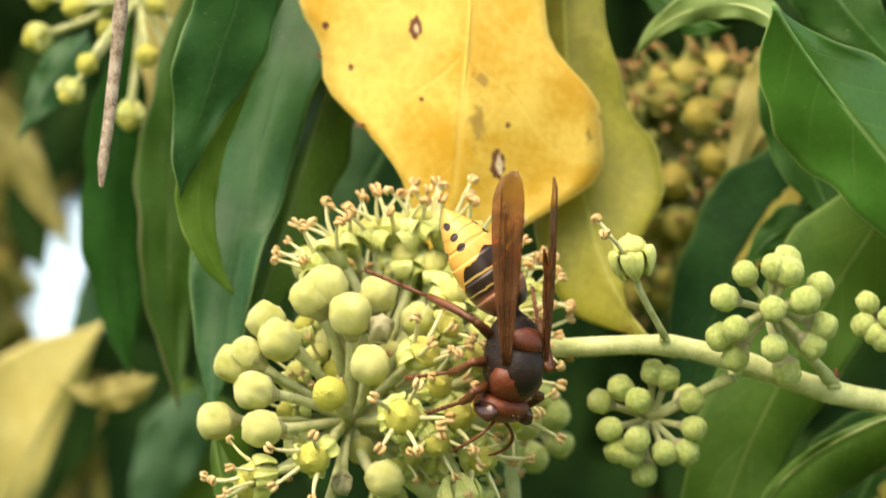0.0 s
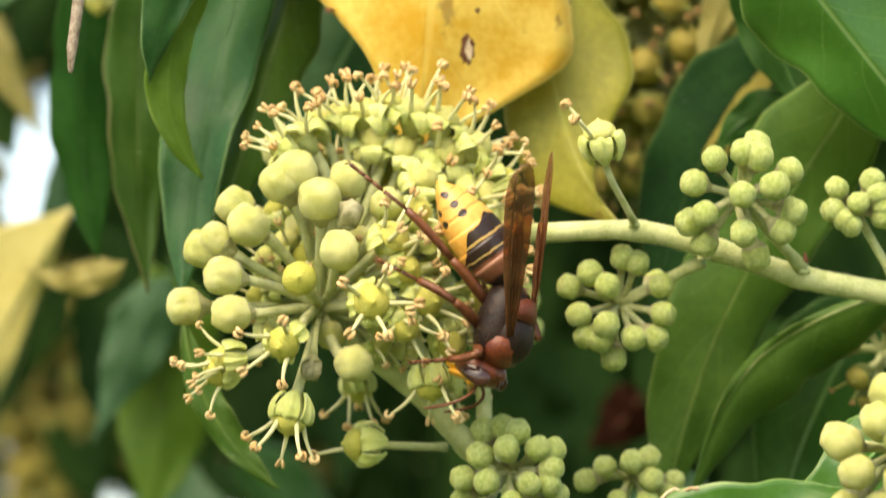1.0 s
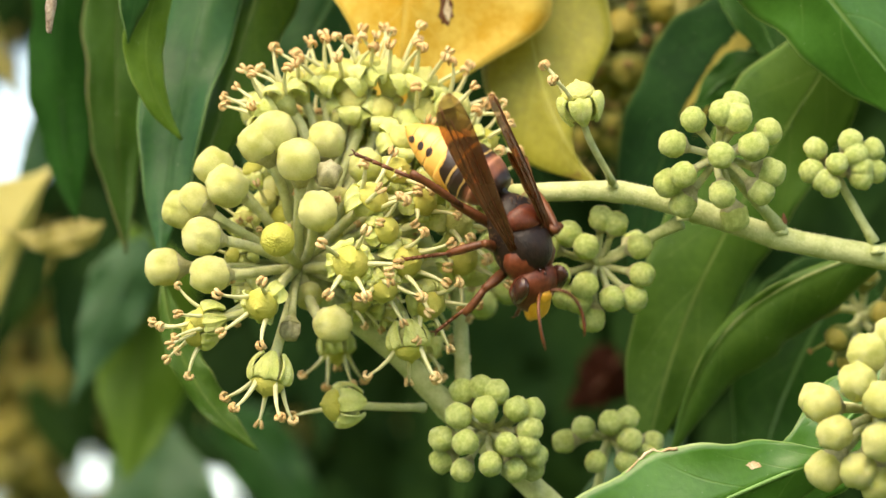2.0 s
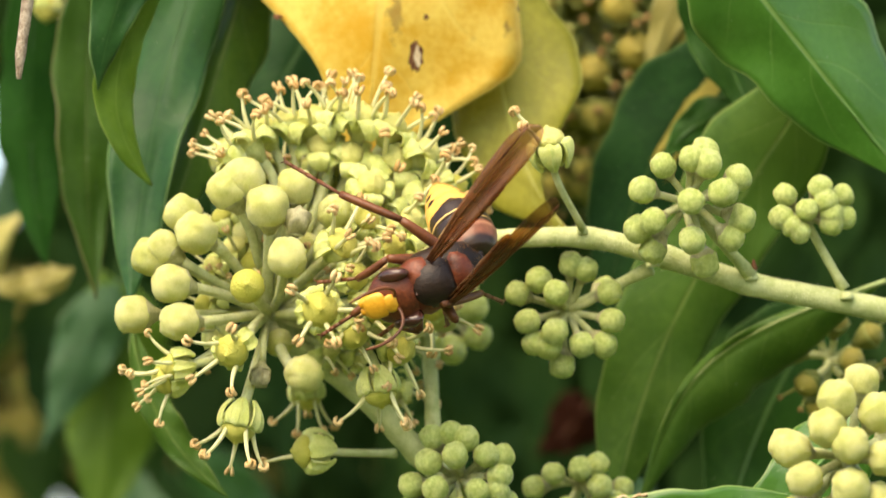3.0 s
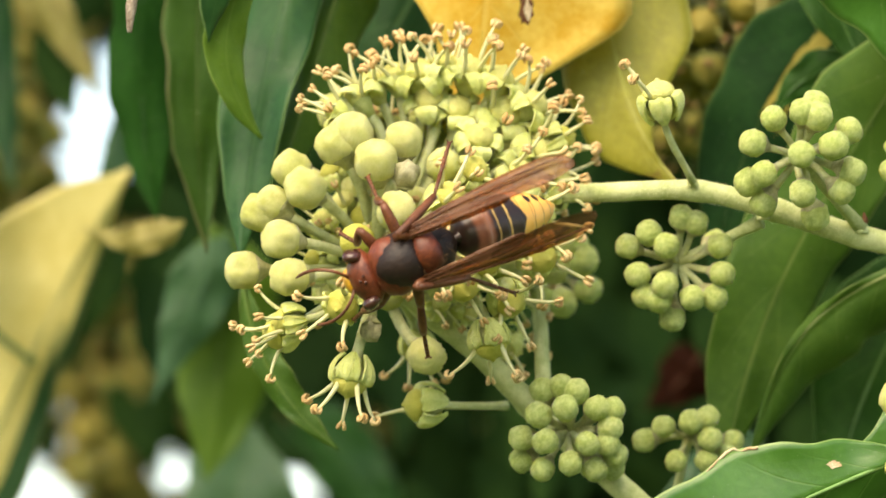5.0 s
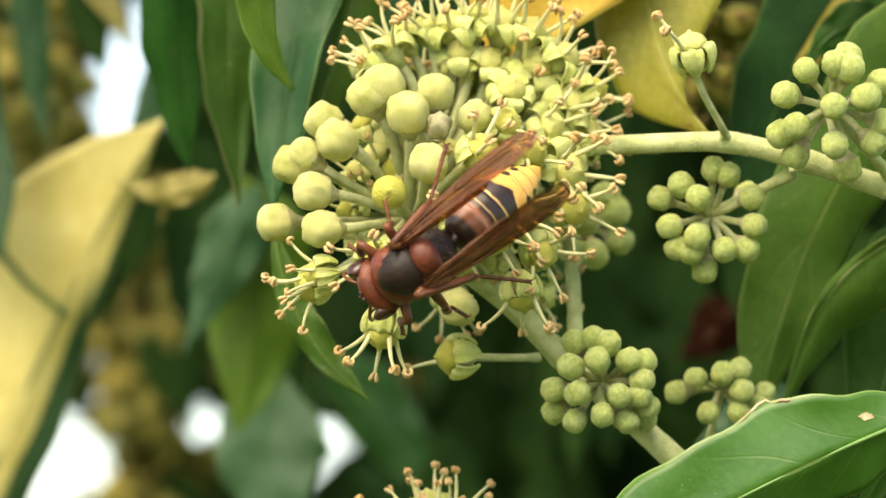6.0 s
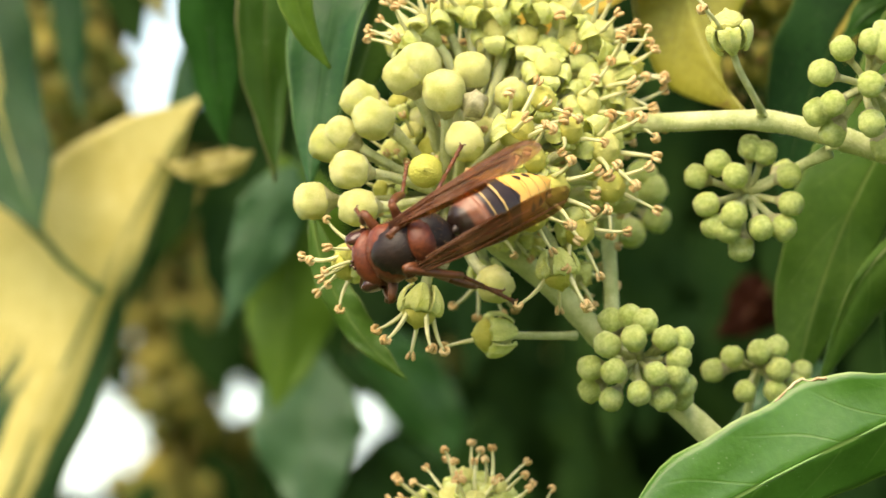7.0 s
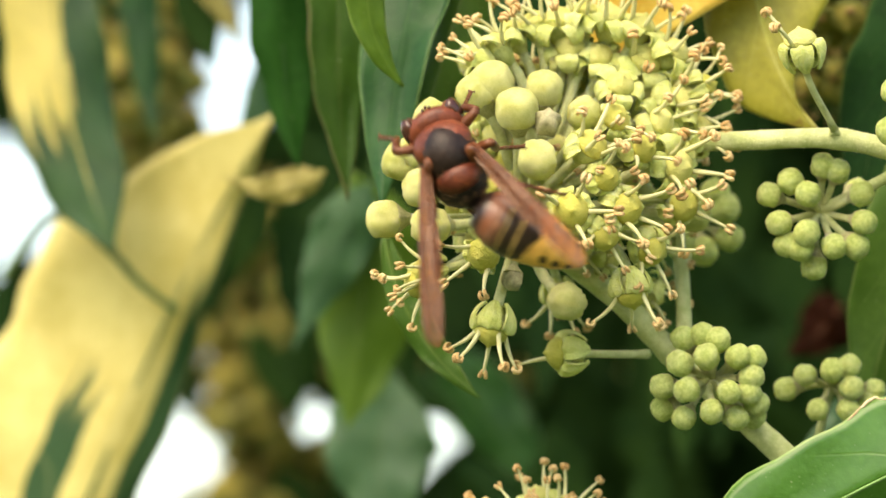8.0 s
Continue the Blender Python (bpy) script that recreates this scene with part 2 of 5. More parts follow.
OLD_ANTHER = plain("old_anther", (0.19, 0.11, 0.04), (0.42, 0.27, 0.11), 1100, 0.8, 0.15, 0.7, 0.0001, 6000, 0.0, 0.3, piece=True)
CALYX = plain("calyx", (0.38, 0.39, 0.19), (0.64, 0.63, 0.37), 900, 0.85, 0.1, 0.9, 0.0004, 6000, piece=True, flesh=0.2)
CUP = plain("flower_cup", (0.40, 0.46, 0.15), (0.68, 0.71, 0.34), 700, 0.8, 0.12, 0.8, 0.0004, 6000, 0.0, 0.3, piece=True, flesh=0.3)
WITHER = plain("withered_bud", (0.26, 0.25, 0.15), (0.46, 0.44, 0.27), 700, 0.7, 0.2, 0.8, 0.0002, 4000, piece=True)
# old petals, their tone lowered to include the shade of leaves over the umbel
SHADED_OLD_PETAL = plain("shaded_old_petal", (0.11, 0.15, 0.035), (0.29, 0.29, 0.08), 400, 0.6, 0.3, 0.5, 0.0001, 3000, 0.1, 0.6, piece=True)
GOLD = plain("golden_flower", (0.15, 0.16, 0.035), (0.44, 0.35, 0.075), 400, 0.6, 0.3, 0.4, 0.0001, 3000, 0.1, 0.6, piece=True)
BARK = plain("twig_bark", (0.16, 0.11, 0.08), (0.50, 0.42, 0.34), 700, 0.85, 0.15, 0.9, 0.0003, 3500)
DOWN = plain("downy_hair", (0.62, 0.64, 0.42), (0.80, 0.80, 0.60), 400, 0.8, 0.1)
SCAR = plain("scar", (0.10, 0.04, 0.02), (0.22, 0.10, 0.05), 900, 0.8, 0.2, 0.6)
DRY = plain("dry_tissue", (0.45, 0.30, 0.17), (0.76, 0.64, 0.46), 900, 0.8, 0.2, 0.6)
SOIL = plain("meadow", (0.03, 0.055, 0.015), (0.07, 0.11, 0.03), 1.5, 0.9, 0.1, 0.6, 0.05)

# ---- ground ----
bm = bmesh.new()
bmesh.ops.create_grid(bm, x_segments=40, y_segments=40, size=2500)
tagged(new("ground", mesh_of(bm, SOIL)), "short green grass under the ivy", "ground", kind="structure")


# ---- leaves ----
def spread(values, s):
    """A smooth curve through evenly spaced values."""
    k = len(values) - 1
    x = min(max(s, 0.0), 1.0) * k
    i = min(int(x), k - 1)
    f = x - i
    p = [values[min(max(i + j, 0), k)] for j in (-1, 0, 1, 2)]
    return max(0.0, 0.5 * (2 * p[1] + (p[2] - p[0]) * f + (2 * p[0] - 5 * p[1] + 4 * p[2] - p[3]) * f * f + (3 * p[1] - p[0] - 3 * p[2] + p[3]) * f ** 3))


OVATE = (0.0, 0.72, 0.98, 1.0, 0.86, 0.58, 0.26, 0.0)
LANCE = (0.0, 0.55, 0.85, 1.0, 0.98, 0.80, 0.45, 0.0)


def leaf_bmesh(spine, d, wa, wb, fa=10, fb=10, shape=OVATE, shape_b=None, wave=10.0, waves=3.0, phase=0.0, cup=0.0, n=34, m=7, frill=0.05):
    """spine: four (x, y) handles of the midrib, d: depth at its base, middle and tip in mm; wa, wb: half widths (units) to
    either side, fa, fb: the degrees by which each half turns away; cup: how far the margins bend on."""
    d = d if hasattr(d, "__len__") else (d, d, d)
    dd = (d[0], d[0] + (d[1] - d[0]) * 0.9, d[2] + (d[1] - d[2]) * 0.9, d[2])
    pts = bezier(*[at(x, y, q) for (x, y), q in zip(spine, dd)], n)
    bm = bmesh.new()
    uv = bm.loops.layers.uv.new("UVMap")
    away = Vector((0, 1, 0))
    grid, tex = [], {}
    rnd = random.Random(int(abs(spine[0][0] * 7 + spine[3][1] * 13)))
    k1, k2 = rnd.uniform(0, 6), rnd.uniform(0, 6)
    for i, p in enumerate(pts):
        s = i / n
        tan = (pts[min(i + 1, n)] - pts[max(i - 1, 0)]).normalized()
        side = tan.cross(away).normalized()
        row = []
        for j in range(-m, m + 1):
            f = abs(j) / m
            half, fold, sh = (wa, fa, shape) if j > 0 else (wb, fb, shape_b or shape)
            w = half * U * spread(sh, s) * (1 + frill * (math.sin(s * 19 + k1 + (2 if j > 0 else 0)) + 0.5 * math.sin(s * 43 + k2 + (1 if j > 0 else 0))))
            ang = radians(fold + cup * f)
            q = p + w * f * math.copysign(math.cos(ang), j) * side * (1 if j else 0) + w * f * math.sin(ang) * away
            q = q + away * wave * U * f * f * math.sin(2 * math.pi * waves * s + phase + (k1 if j > 0 else k2)) * min(1, 4 * s * (1.02 - s))
            q = q + away * U * 9 * noise.noise(Vector((s * 5 + k1, f * 1.5 * (1 if j > 0 else -1), k2))) * min(1, 6 * s, w / (60 * U))
            vert = bm.verts.new(q)
            tex[vert] = (s, 0.5 + 0.5 * j / m)
            row.append(vert)
        grid.append(row)
    for a, b in zip(grid, grid[1:]):
        for k in range(2 * m):
            face = bm.faces.new((a[k], a[k + 1], b[k + 1], b[k]))
            for loop in face.loops:
                loop[uv].uv = tex[loop.vert]
    return bm, pts


def leaf(label, material, spine, d, wa, wb, rib=5.0, stalk=None, nibble=None, rib_material=None, **more):
    """An ivy leaf with its blade, midrib and stalk."""
    bm, pts = leaf_bmesh(spine, d, wa, wb, **more)
    origin = pts[0].copy()
    bmesh.ops.translate(bm, verts=bm.verts, vec=-origin)
    root = thing("ivy_leaf", origin, label, "leaf", "ivy leaves")
    blade = part("blade", bm, material, root)
    sol = blade.modifiers.new("thickness", "SOLIDIFY")
    sol.thickness, sol.offset = 0.0003, 0.0
    if rib:
        line = bmesh.new()
        k = len(pts)
        tube(line, [p - origin + Vector((0, -0.00004, 0)) for p in pts[:k - 1]], [rib * U * (1 - 0.8 * i / k) for i in range(k - 1)], 6)
        part("midrib", line, rib_material or RIBS.get(material.name, STEM), root)
    if nibble:
        bm = bmesh.new()
        edge = [v.co.copy() for v in blade.data.vertices][:: 15]
        a, b = int(nibble[0] * 34), int(nibble[1] * 34)
        row = []
        for p, q in zip(edge[a:b], edge[a + 1:b + 1]):
            row += [p, p.lerp(q, 0.35), p.lerp(q, 0.7)]
        jag = random.Random(4)
        row = [p + Vector((0, -0.0001, jag.uniform(-5, 3) * U)) for p in row]
        tube(bm, row, [2.2 * U * jag.uniform(0.5, 1.6) for _ in row], 6)
        part("nibbled_edge", bm, DRY, root, "dry pale nibbled edge")
    if stalk:
        st = bmesh.new()
        end = at(*stalk)
        tube(st, [end - origin, (end - origin) * 0.5 + Vector((0, 0.002, 0)), Vector((0, 0, 0))], [10 * U, 9 * U, 8 * U], 8)
        part("stalk", st, STEM, root)
    return root


RIBS = {}
for name, tone in (("leaf_underside", (0.12, 0.22, 0.04)), ("dusky_leaf", (0.06, 0.15, 0.07)), ("satin_green_leaf", (0.06, 0.16, 0.06)), ("green_leaf", (0.07, 0.16, 0.05)), ("shiny_green_leaf", (0.10, 0.24, 0.09)), ("bright_green_leaf", (0.16, 0.33, 0.10)), ("olive_leaf", (0.09, 0.17, 0.03)), ("brown_edged_leaf", (0.07, 0.13, 0.03)), ("deep_green_leaf", (0.03, 0.09, 0.03)), ("blue_green_leaf", (0.05, 0.13, 0.07)),
                   ("misty_leaf", (0.10, 0.20, 0.10)), ("yellow_leaf", (0.80, 0.58, 0.12)), ("lime_leaf", (0.45, 0.47, 0.08)), ("pale_underside", (0.35, 0.44, 0.18)),
                   ("variegated_leaf", (0.07, 0.14, 0.04)), ("variegated_heart_leaf", (0.55, 0.50, 0.16)), ("streaked_leaf", (0.05, 0.11, 0.03)), ("straw_leaf", (0.5, 0.45, 0.15)), ("rust_leaf", (0.12, 0.04, 0.02))):
    RIBS[name] = plain("rib_" + name, tuple(c * 0.8 for c in tone), tone, 600, 0.5, 0.3)

# the leaves in the middle and above
YL = (0.2, 0.9, 1.05, 1.08, 0.93, 0.38, 0.24, 0.0)
YR = (0.2, 0.6, 0.50, 0.55, 0.88, 0.92, 0.22, 0.0)
yellow = leaf("large yellow ivy leaf with brown specks and lesions", YELLOW, [(850, -560), (835, -250), (815, 60), (770, 380)], (20, 8, 16), 278, 276, rib=4, fa=14, fb=10, shape=YR, shape_b=YL, wave=12, waves=2)
leaf("yellow-green ivy leaf turning lime behind the yellow one", LIME, [(985, -420), (1000, -100), (990, 245), (1150, 405)], (26, 20, 14), 166, 114, rib=3, fa=12, fb=16, shape=(0, 0.42, 0.48, 0.62, 1.0, 0.62, 0.06, 0), shape_b=(0, 0.6, 0.8, 0.9, 0.95, 0.95, 0.72, 0), wave=16, frill=0.06)
folded = leaf("dark green ivy leaf folded over to show its lighter underside", SHEEN, [(475, -430), (425, -170), (335, -10), (314, 152)], (-2, 4, 6), 80, 78, rib=1.0, fa=14, fb=-8, shape=(0.5, 0.85, 1, 1, 0.82, 0.5, 0.25, 0), shape_b=(0.5, 0.8, 0.95, 1, 0.9, 0.62, 0.36, 0), wave=14, frill=0.05)
bm, pts = leaf_bmesh([(462, -85), (330, 60), (306, 200), (409, 322)], (7, 7, 9), 37, 40, fa=30, fb=-10, shape=(0, 0.5, 0.85, 1, 0.95, 0.8, 0.45, 0), wave=6, frill=0.05)
bmesh.ops.translate(bm, verts=bm.verts, vec=BASE.inverted() @ BASE.translation - BASE.inverted() @ folded.matrix_world.translation)
under = part("folded_half", bm, UNDERSIDE, folded, "lighter yellow-green underside")
under.modifiers.new("thickness", "SOLIDIFY").thickness = 0.0003
leaf("long glossy dark green ivy leaf with a pale margin", SHEEN, [(640, -420), (470, -60), (395, 200), (372, 545)], (26, 20, 13), 74, 82, rib=1.0, fa=-14, fb=20, shape=(0.6, 0.9, 1, 1, 0.9, 0.72, 0.56, 0), shape_b=(0.6, 0.8, 0.9, 1, 1, 0.95, 0.66, 0), wave=26, waves=2.2, frill=0.06)
leaf("olive green ivy leaf standing edge on", OLIVE, [(640, -260), (560, 20), (490, 230), (430, 440)], (26, 22, 18), 75, 60, fa=25, fb=30, shape=LANCE, frill=0.1)
leaf("broad blue-green ivy leaf in the shade", TEAL, [(840, -160), (690, 10), (600, 190), (520, 460)], (48, 42, 36), 150, 170, fa=10, fb=10, frill=0.06)
leaf("dark green ivy leaf with a brown margin", BROWN_EDGE, [(335, -240), (290, 40), (280, 250), (312, 525)], (40, 36, 34), 74, 62, rib=1.5, fa=10, fb=-15, shape=LANCE, frill=0.09)
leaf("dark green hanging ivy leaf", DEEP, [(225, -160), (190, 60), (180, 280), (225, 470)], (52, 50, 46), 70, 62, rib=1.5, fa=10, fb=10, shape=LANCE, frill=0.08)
leaf("blue-green ivy leaf out of focus", DUSK, [(350, 490), (312, 570), (268, 660), (215, 790)], (98, 96, 94), 66, 70, fa=10, fb=10)
leaf("green ivy leaf with a broad blade, out of focus", UNDERSIDE, [(320, 470), (350, 600), (340, 740), (310, 930)], (100, 100, 100), 118, 105, fa=10, fb=20, shape=(0, 0.7, 0.98, 1, 0.95, 0.8, 0.5, 0))
# the broad leaf's sheen lower down, painted as a paler blade of its own
leaf("rounded ivy leaf, pale blue-green painted in for sheen", MIST, [(400, 830), (350, 930), (360, 1020), (400, 1190)], (124, 122, 120), 125, 115, fa=-15, fb=-5)
leaf("narrow light green ivy leaf below the flowers", OLIVE, [(375, 560), (385, 700), (450, 800), (546, 873)], (16, 14, 12), 34, 26, fa=10, fb=15, shape=LANCE)
leaf("large variegated ivy leaf, cream with a green margin", CREAM_EDGE, [(-260, 1320), (-90, 900), (30, 620), (180, 370)], (112, 108, 98), 320, 95, fa=16, fb=20, shape=(0.9, 1, 1.05, 1.05, 0.98, 0.78, 0.46, 0), shape_b=(0.9, 1, 1.05, 1.0, 0.8, 0.55, 0.28, 0), wave=16)
leaf("dark green ivy leaf deep in the shade", SHINE, [(470, 780), (540, 880), (600, 960), (690, 1070)], (190, 190, 190), 95, 80, fa=10, fb=10)
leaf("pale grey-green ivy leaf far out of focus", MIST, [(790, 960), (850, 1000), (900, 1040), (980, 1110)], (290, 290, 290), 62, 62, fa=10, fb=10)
leaf("small cream ivy leaf out of focus", STRAW, [(270, 470), (220, 510), (170, 520), (90, 480)], (80, 80, 80), 26, 40, fa=10, fb=10)
leaf("variegated ivy leaf with a cream heart", CREAM_HEART, [(-215, -130), (-230, 160), (-200, 400), (-100, 615)], (100, 98, 94), 95, 118, fa=10, fb=10, shape=(0, 0.6, 0.9, 1, 1, 0.95, 0.7, 0))
leaf("green ivy leaf behind the cream one", TEAL, [(-60, -60), (-70, 120), (-60, 250), (-30, 420)], (135, 135, 130), 45, 40, fa=10, fb=10, shape=LANCE)
leaf("yellowing ivy leaf out of focus", STRAW, [(-60, -60), (-10, 40), (50, 130), (130, 260)], (110, 110, 110), 60, 40, fa=10, fb=20)
leaf("straw coloured ivy leaf with dark veins", STRAW, [(290, -330), (290, -150), (270, 0), (262, 140)], (60, 58, 56), 55, 50, fa=10, fb=10, shape=(0, 0.8, 1, 1, 1, 0.9, 0.65, 0))
leaf("small blue-green ivy leaf", TEAL, [(150, -140), (110, -80), (70, -40), (28, 50)], (60, 58, 56), 55, 42, fa=10, fb=10)
leaf("grey-green ivy leaf at the edge of a gap to the sky", DUSK, [(178, 190), (172, 290), (150, 380), (95, 490)], (122, 120, 118), 34, 28, fa=10, fb=10, shape=LANCE)
# the leaves beyond the branch
leaf("large glossy bright green ivy leaf", BRIGHT, [(1365, -190), (1440, -60), (1570, 90), (1760, 330)], (-6, 2, 10), 165, 122, fa=32, fb=6, shape=(0, 0.22, 0.52, 0.9, 1, 0.9, 0.6, 0), shape_b=(0, 0.62, 0.95, 1.02, 0.92, 0.75, 0.45, 0), wave=12)
leaf("dark green ivy leaf under the glossy one", GREEN, [(1390, -340), (1440, -240), (1505, -160), (1600, -70)], (22, 20, 18), 85, 75, fa=10, fb=10)
leaf("curled ivy leaf showing a pale underside", PALE, [(1395, -110), (1365, -225), (1190, -215), (1118, -95)], (10, 14, 20), 26, 36, fa=20, fb=10, shape=LANCE)
leaf("dark green tip of a curled ivy leaf", GREEN, [(1120, -300), (1170, -180), (1220, -130), (1290, -150)], (26, 24, 20), 40, 30, fa=10, fb=10)
leaf("dark ivy leaf with a cream streak", CREAM_STREAK, [(1455, 55), (1400, 135), (1250, 250), (1205, 590)], (34, 32, 30), 110, 110, rib=1.2, fa=10, fb=10, shape=LANCE)
leaf("straw and blue-green ivy leaf", STRAW, [(1385, -140), (1350, -60), (1310, 30), (1278, 170)], (40, 40, 40), 46, 36, fa=10, fb=10)
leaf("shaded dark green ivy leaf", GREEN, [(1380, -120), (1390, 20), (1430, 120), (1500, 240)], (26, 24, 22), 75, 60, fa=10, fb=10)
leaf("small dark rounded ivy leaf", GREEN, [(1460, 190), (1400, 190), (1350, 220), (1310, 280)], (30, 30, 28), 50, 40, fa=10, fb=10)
leaf("long olive green ivy leaf with a brown scar", OLIVE, [(1600, 110), (1470, 330), (1280, 560), (1225, 930)], (16, 22, 22), 92, 108, rib=1.5, fa=8, fb=10, shape=(0.3, 0.9, 1.1, 1, 0.9, 0.78, 0.5, 0), shape_b=(0.3, 0.9, 1.1, 1, 1, 0.95, 0.6, 0), wave=12)
leaf("green ivy leaf with a rolled pale margin", OLIVE, [(1710, 490), (1440, 588), (1338, 606), (1272, 895)], (10, 14, 16), 112, 12, fa=-22, fb=-50, cup=55, shape=LANCE, wave=10, rib_material=RIBS["pale_underside"])
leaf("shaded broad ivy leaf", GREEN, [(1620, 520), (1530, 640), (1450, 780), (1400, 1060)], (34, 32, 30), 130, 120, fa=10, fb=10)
near = leaf("green ivy leaf folded along its midrib with a nibbled edge", BRIGHT, [(1560, 880), (1412, 942), (1250, 1000), (860, 1235)], (-8, -10, -12), 100, 122, fa=34, fb=8, nibble=(0.45, 0.60), shape=(0.3, 0.65, 0.9, 1, 1, 0.85, 0.5, 0), shape_b=(0.1, 0.42, 0.72, 0.95, 1.02, 0.98, 0.75, 0))
leaf("bright green ivy leaf beside the pale buds", BRIGHT, [(1700, 700), (1590, 820), (1490, 900), (1390, 1110)], (-2, -4, -4), 90, 70, fa=14, fb=14)
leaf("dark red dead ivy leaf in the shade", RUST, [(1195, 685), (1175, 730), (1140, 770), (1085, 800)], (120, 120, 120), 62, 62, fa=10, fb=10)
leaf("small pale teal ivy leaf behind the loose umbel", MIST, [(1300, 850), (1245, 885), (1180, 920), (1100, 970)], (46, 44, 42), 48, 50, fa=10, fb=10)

# the deep foliage behind, out of focus, with gaps to the sky
GAPS = [(-262, 520, 62, 135), (-72, 470, 24, 20), (150, 215, 22, 30), (140, 255, 26, 34), (125, 300, 28, 36), (105, 345, 28, 36), (80, 385, 28, 32), (50, 420, 28, 26), (22, 448, 24, 16), (70, 770, 14, 30), (2, 1000, 54, 95), (248, 965, 26, 52), (452, 940, 13, 10)]
rnd = random.Random(5)
bm = bmesh.new()
# depth, count, half length, region; the last layers are unseen leaves added above the view to shade the inside
for depth, count, size, x0, x1, y0, y1 in ((150, 110, 90, -420, 1850, -420, 1250), (210, 150, 110, -420, 1850, -420, 1250), (300, 190, 150, -450, 1900, -450, 1300), (380, 230, 170, -450, 1900, -450, 1350),
                                           (90, 120, 230, -900, 2400, -1700, -560), (190, 160, 260, -900, 2400, -1900, -600), (320, 200, 280, -900, 2400, -2200, -620)):
    # first an even cover, then leaves at random
    wide = int((x1 - x0) / (size * 0.55))
    even = [(x0 + (k % wide) * size * 0.55, y0 + (k // wide) * size * 0.55) for k in range(wide * int((y1 - y0) / (size * 0.55)))] if depth in (300, 380) else []
    for i in range(count + len(even)):
        for attempt in range(40):
            x, y = (even[i][0] + rnd.uniform(-20, 20), even[i][1] + rnd.uniform(-20, 20)) if i < len(even) else (rnd.uniform(x0, x1), rnd.uniform(y0, y1))
            ln = size * rnd.uniform(0.75, 1.25) * (1 if attempt < 20 else 0.6)
            ang = rnd.gauss(1.57, 0.45)
            ux, uy = math.cos(ang), math.sin(ang)
            if not any(((((gx - x) * ux + (gy - y) * uy) / (ln + 0.8 * (rx + ry) / 2)) ** 2 + (((gy - y) * ux - (gx - x) * uy) / (0.55 * ln + 0.8 * (rx + ry) / 2)) ** 2) < 1 for gx, gy, rx, ry in GAPS):
                break
        else:
            continue
        one, _ = leaf_bmesh([(x - ux * ln, y - uy * ln), (x - ux * ln * 0.3, y - uy * ln * 0.3), (x + ux * ln * 0.3, y + uy * ln * 0.3), (x + ux * ln, y + uy * ln)], depth + rnd.uniform(-45, 45), ln * 0.5, ln * 0.5, rnd.uniform(-25, 45), rnd.uniform(-25, 45), n=7, m=2)
        me = bpy.data.meshes.new("one")
        one.to_mesh(me)
        one.free()
        bm.from_mesh(me)
        bpy.data.meshes.remove(me)
thing("ivy_foliage", Vector((0, 0, 0)), "dense ivy foliage far behind the flowers, coloured dark for shade, with unseen leaves above", "foliage", kind="stuff", data=mesh_of(bm, FAR))


def blemish(root, name, x, y, w, h, material, label, seed, lift=0.20):
    """A small ragged patch that lies on a leaf's blade."""
    blade = next(o for o in root.children if o.name.startswith("blade"))
    o = root.matrix_world.translation
    back = (BASE.inverted() @ o)
    goal = at(x, y, 10) - back
    tree = BVHTree.FromPolygons([v.co for v in blade.data.vertices], [tuple(p.vertices) for p in blade.data.polygons])

    def lie(px, pz):
        hit = tree.ray_cast(Vector((px, -0.1, pz)), Vector((0, 1, 0)))[0]
        return Vector((px, (hit.y if hit else goal.y) - lift * 0.001, pz))

    r = random.Random(seed)
    bm = bmesh.new()
    rim = []
    for k in range(18):
        a = 2 * math.pi * k / 18
        q = (abs(math.cos(a)) ** 1.3 + abs(math.sin(a)) ** 1.3) ** (-1 / 1.3) * r.uniform(0.75, 1.2)
        rim.append(bm.verts.new(lie(goal.x + w * U * q * math.cos(a), goal.z + h * U * q * math.sin(a))))
    mid = bm.verts.new(lie(goal.x, goal.z))
    for k in range(18):
        bm.faces.new((mid, rim[k], rim[(k + 1) % 18]))
    bmesh.ops.recalc_face_normals(bm, faces=bm.faces)
    part(name, bm, material, root, label)


blemish(yellow, "lesion", 877, 92, 15, 32, SCAR, "brown diamond-shaped lesion", 1)
blemish(yellow, "lesion_core", 880, 92, 7, 20, DRY, "pale dry core", 2, 0.26)
blemish(yellow, "lesion", 731, -153, 13, 25, SCAR, "brown diamond-shaped lesion", 3)
blemish(yellow, "lesion_core", 733, -150, 5, 10, DRY, "pale dry core", 4, 0.26)
blemish(near, "dry_patch", 1402, 884, 15, 8, DRY, "dry whitish patch", 7)
for k, (x, y, w, h) in enumerate(((570, -157, 7, 8), (616, -82, 6, 7), (742, -24, 5, 5), (895, 22, 5, 6), (632, 22, 9, 6), (560, -100, 5, 6))):
    blemish(yellow, "speck", x, y, w, h, SCAR, "dark speck", 20 + k)


# the woody ivy stem that carries it all, hidden behind the leaves
def world_to_plant(x, y, z):
    return BASE.inverted() @ Vector((x, y, z))


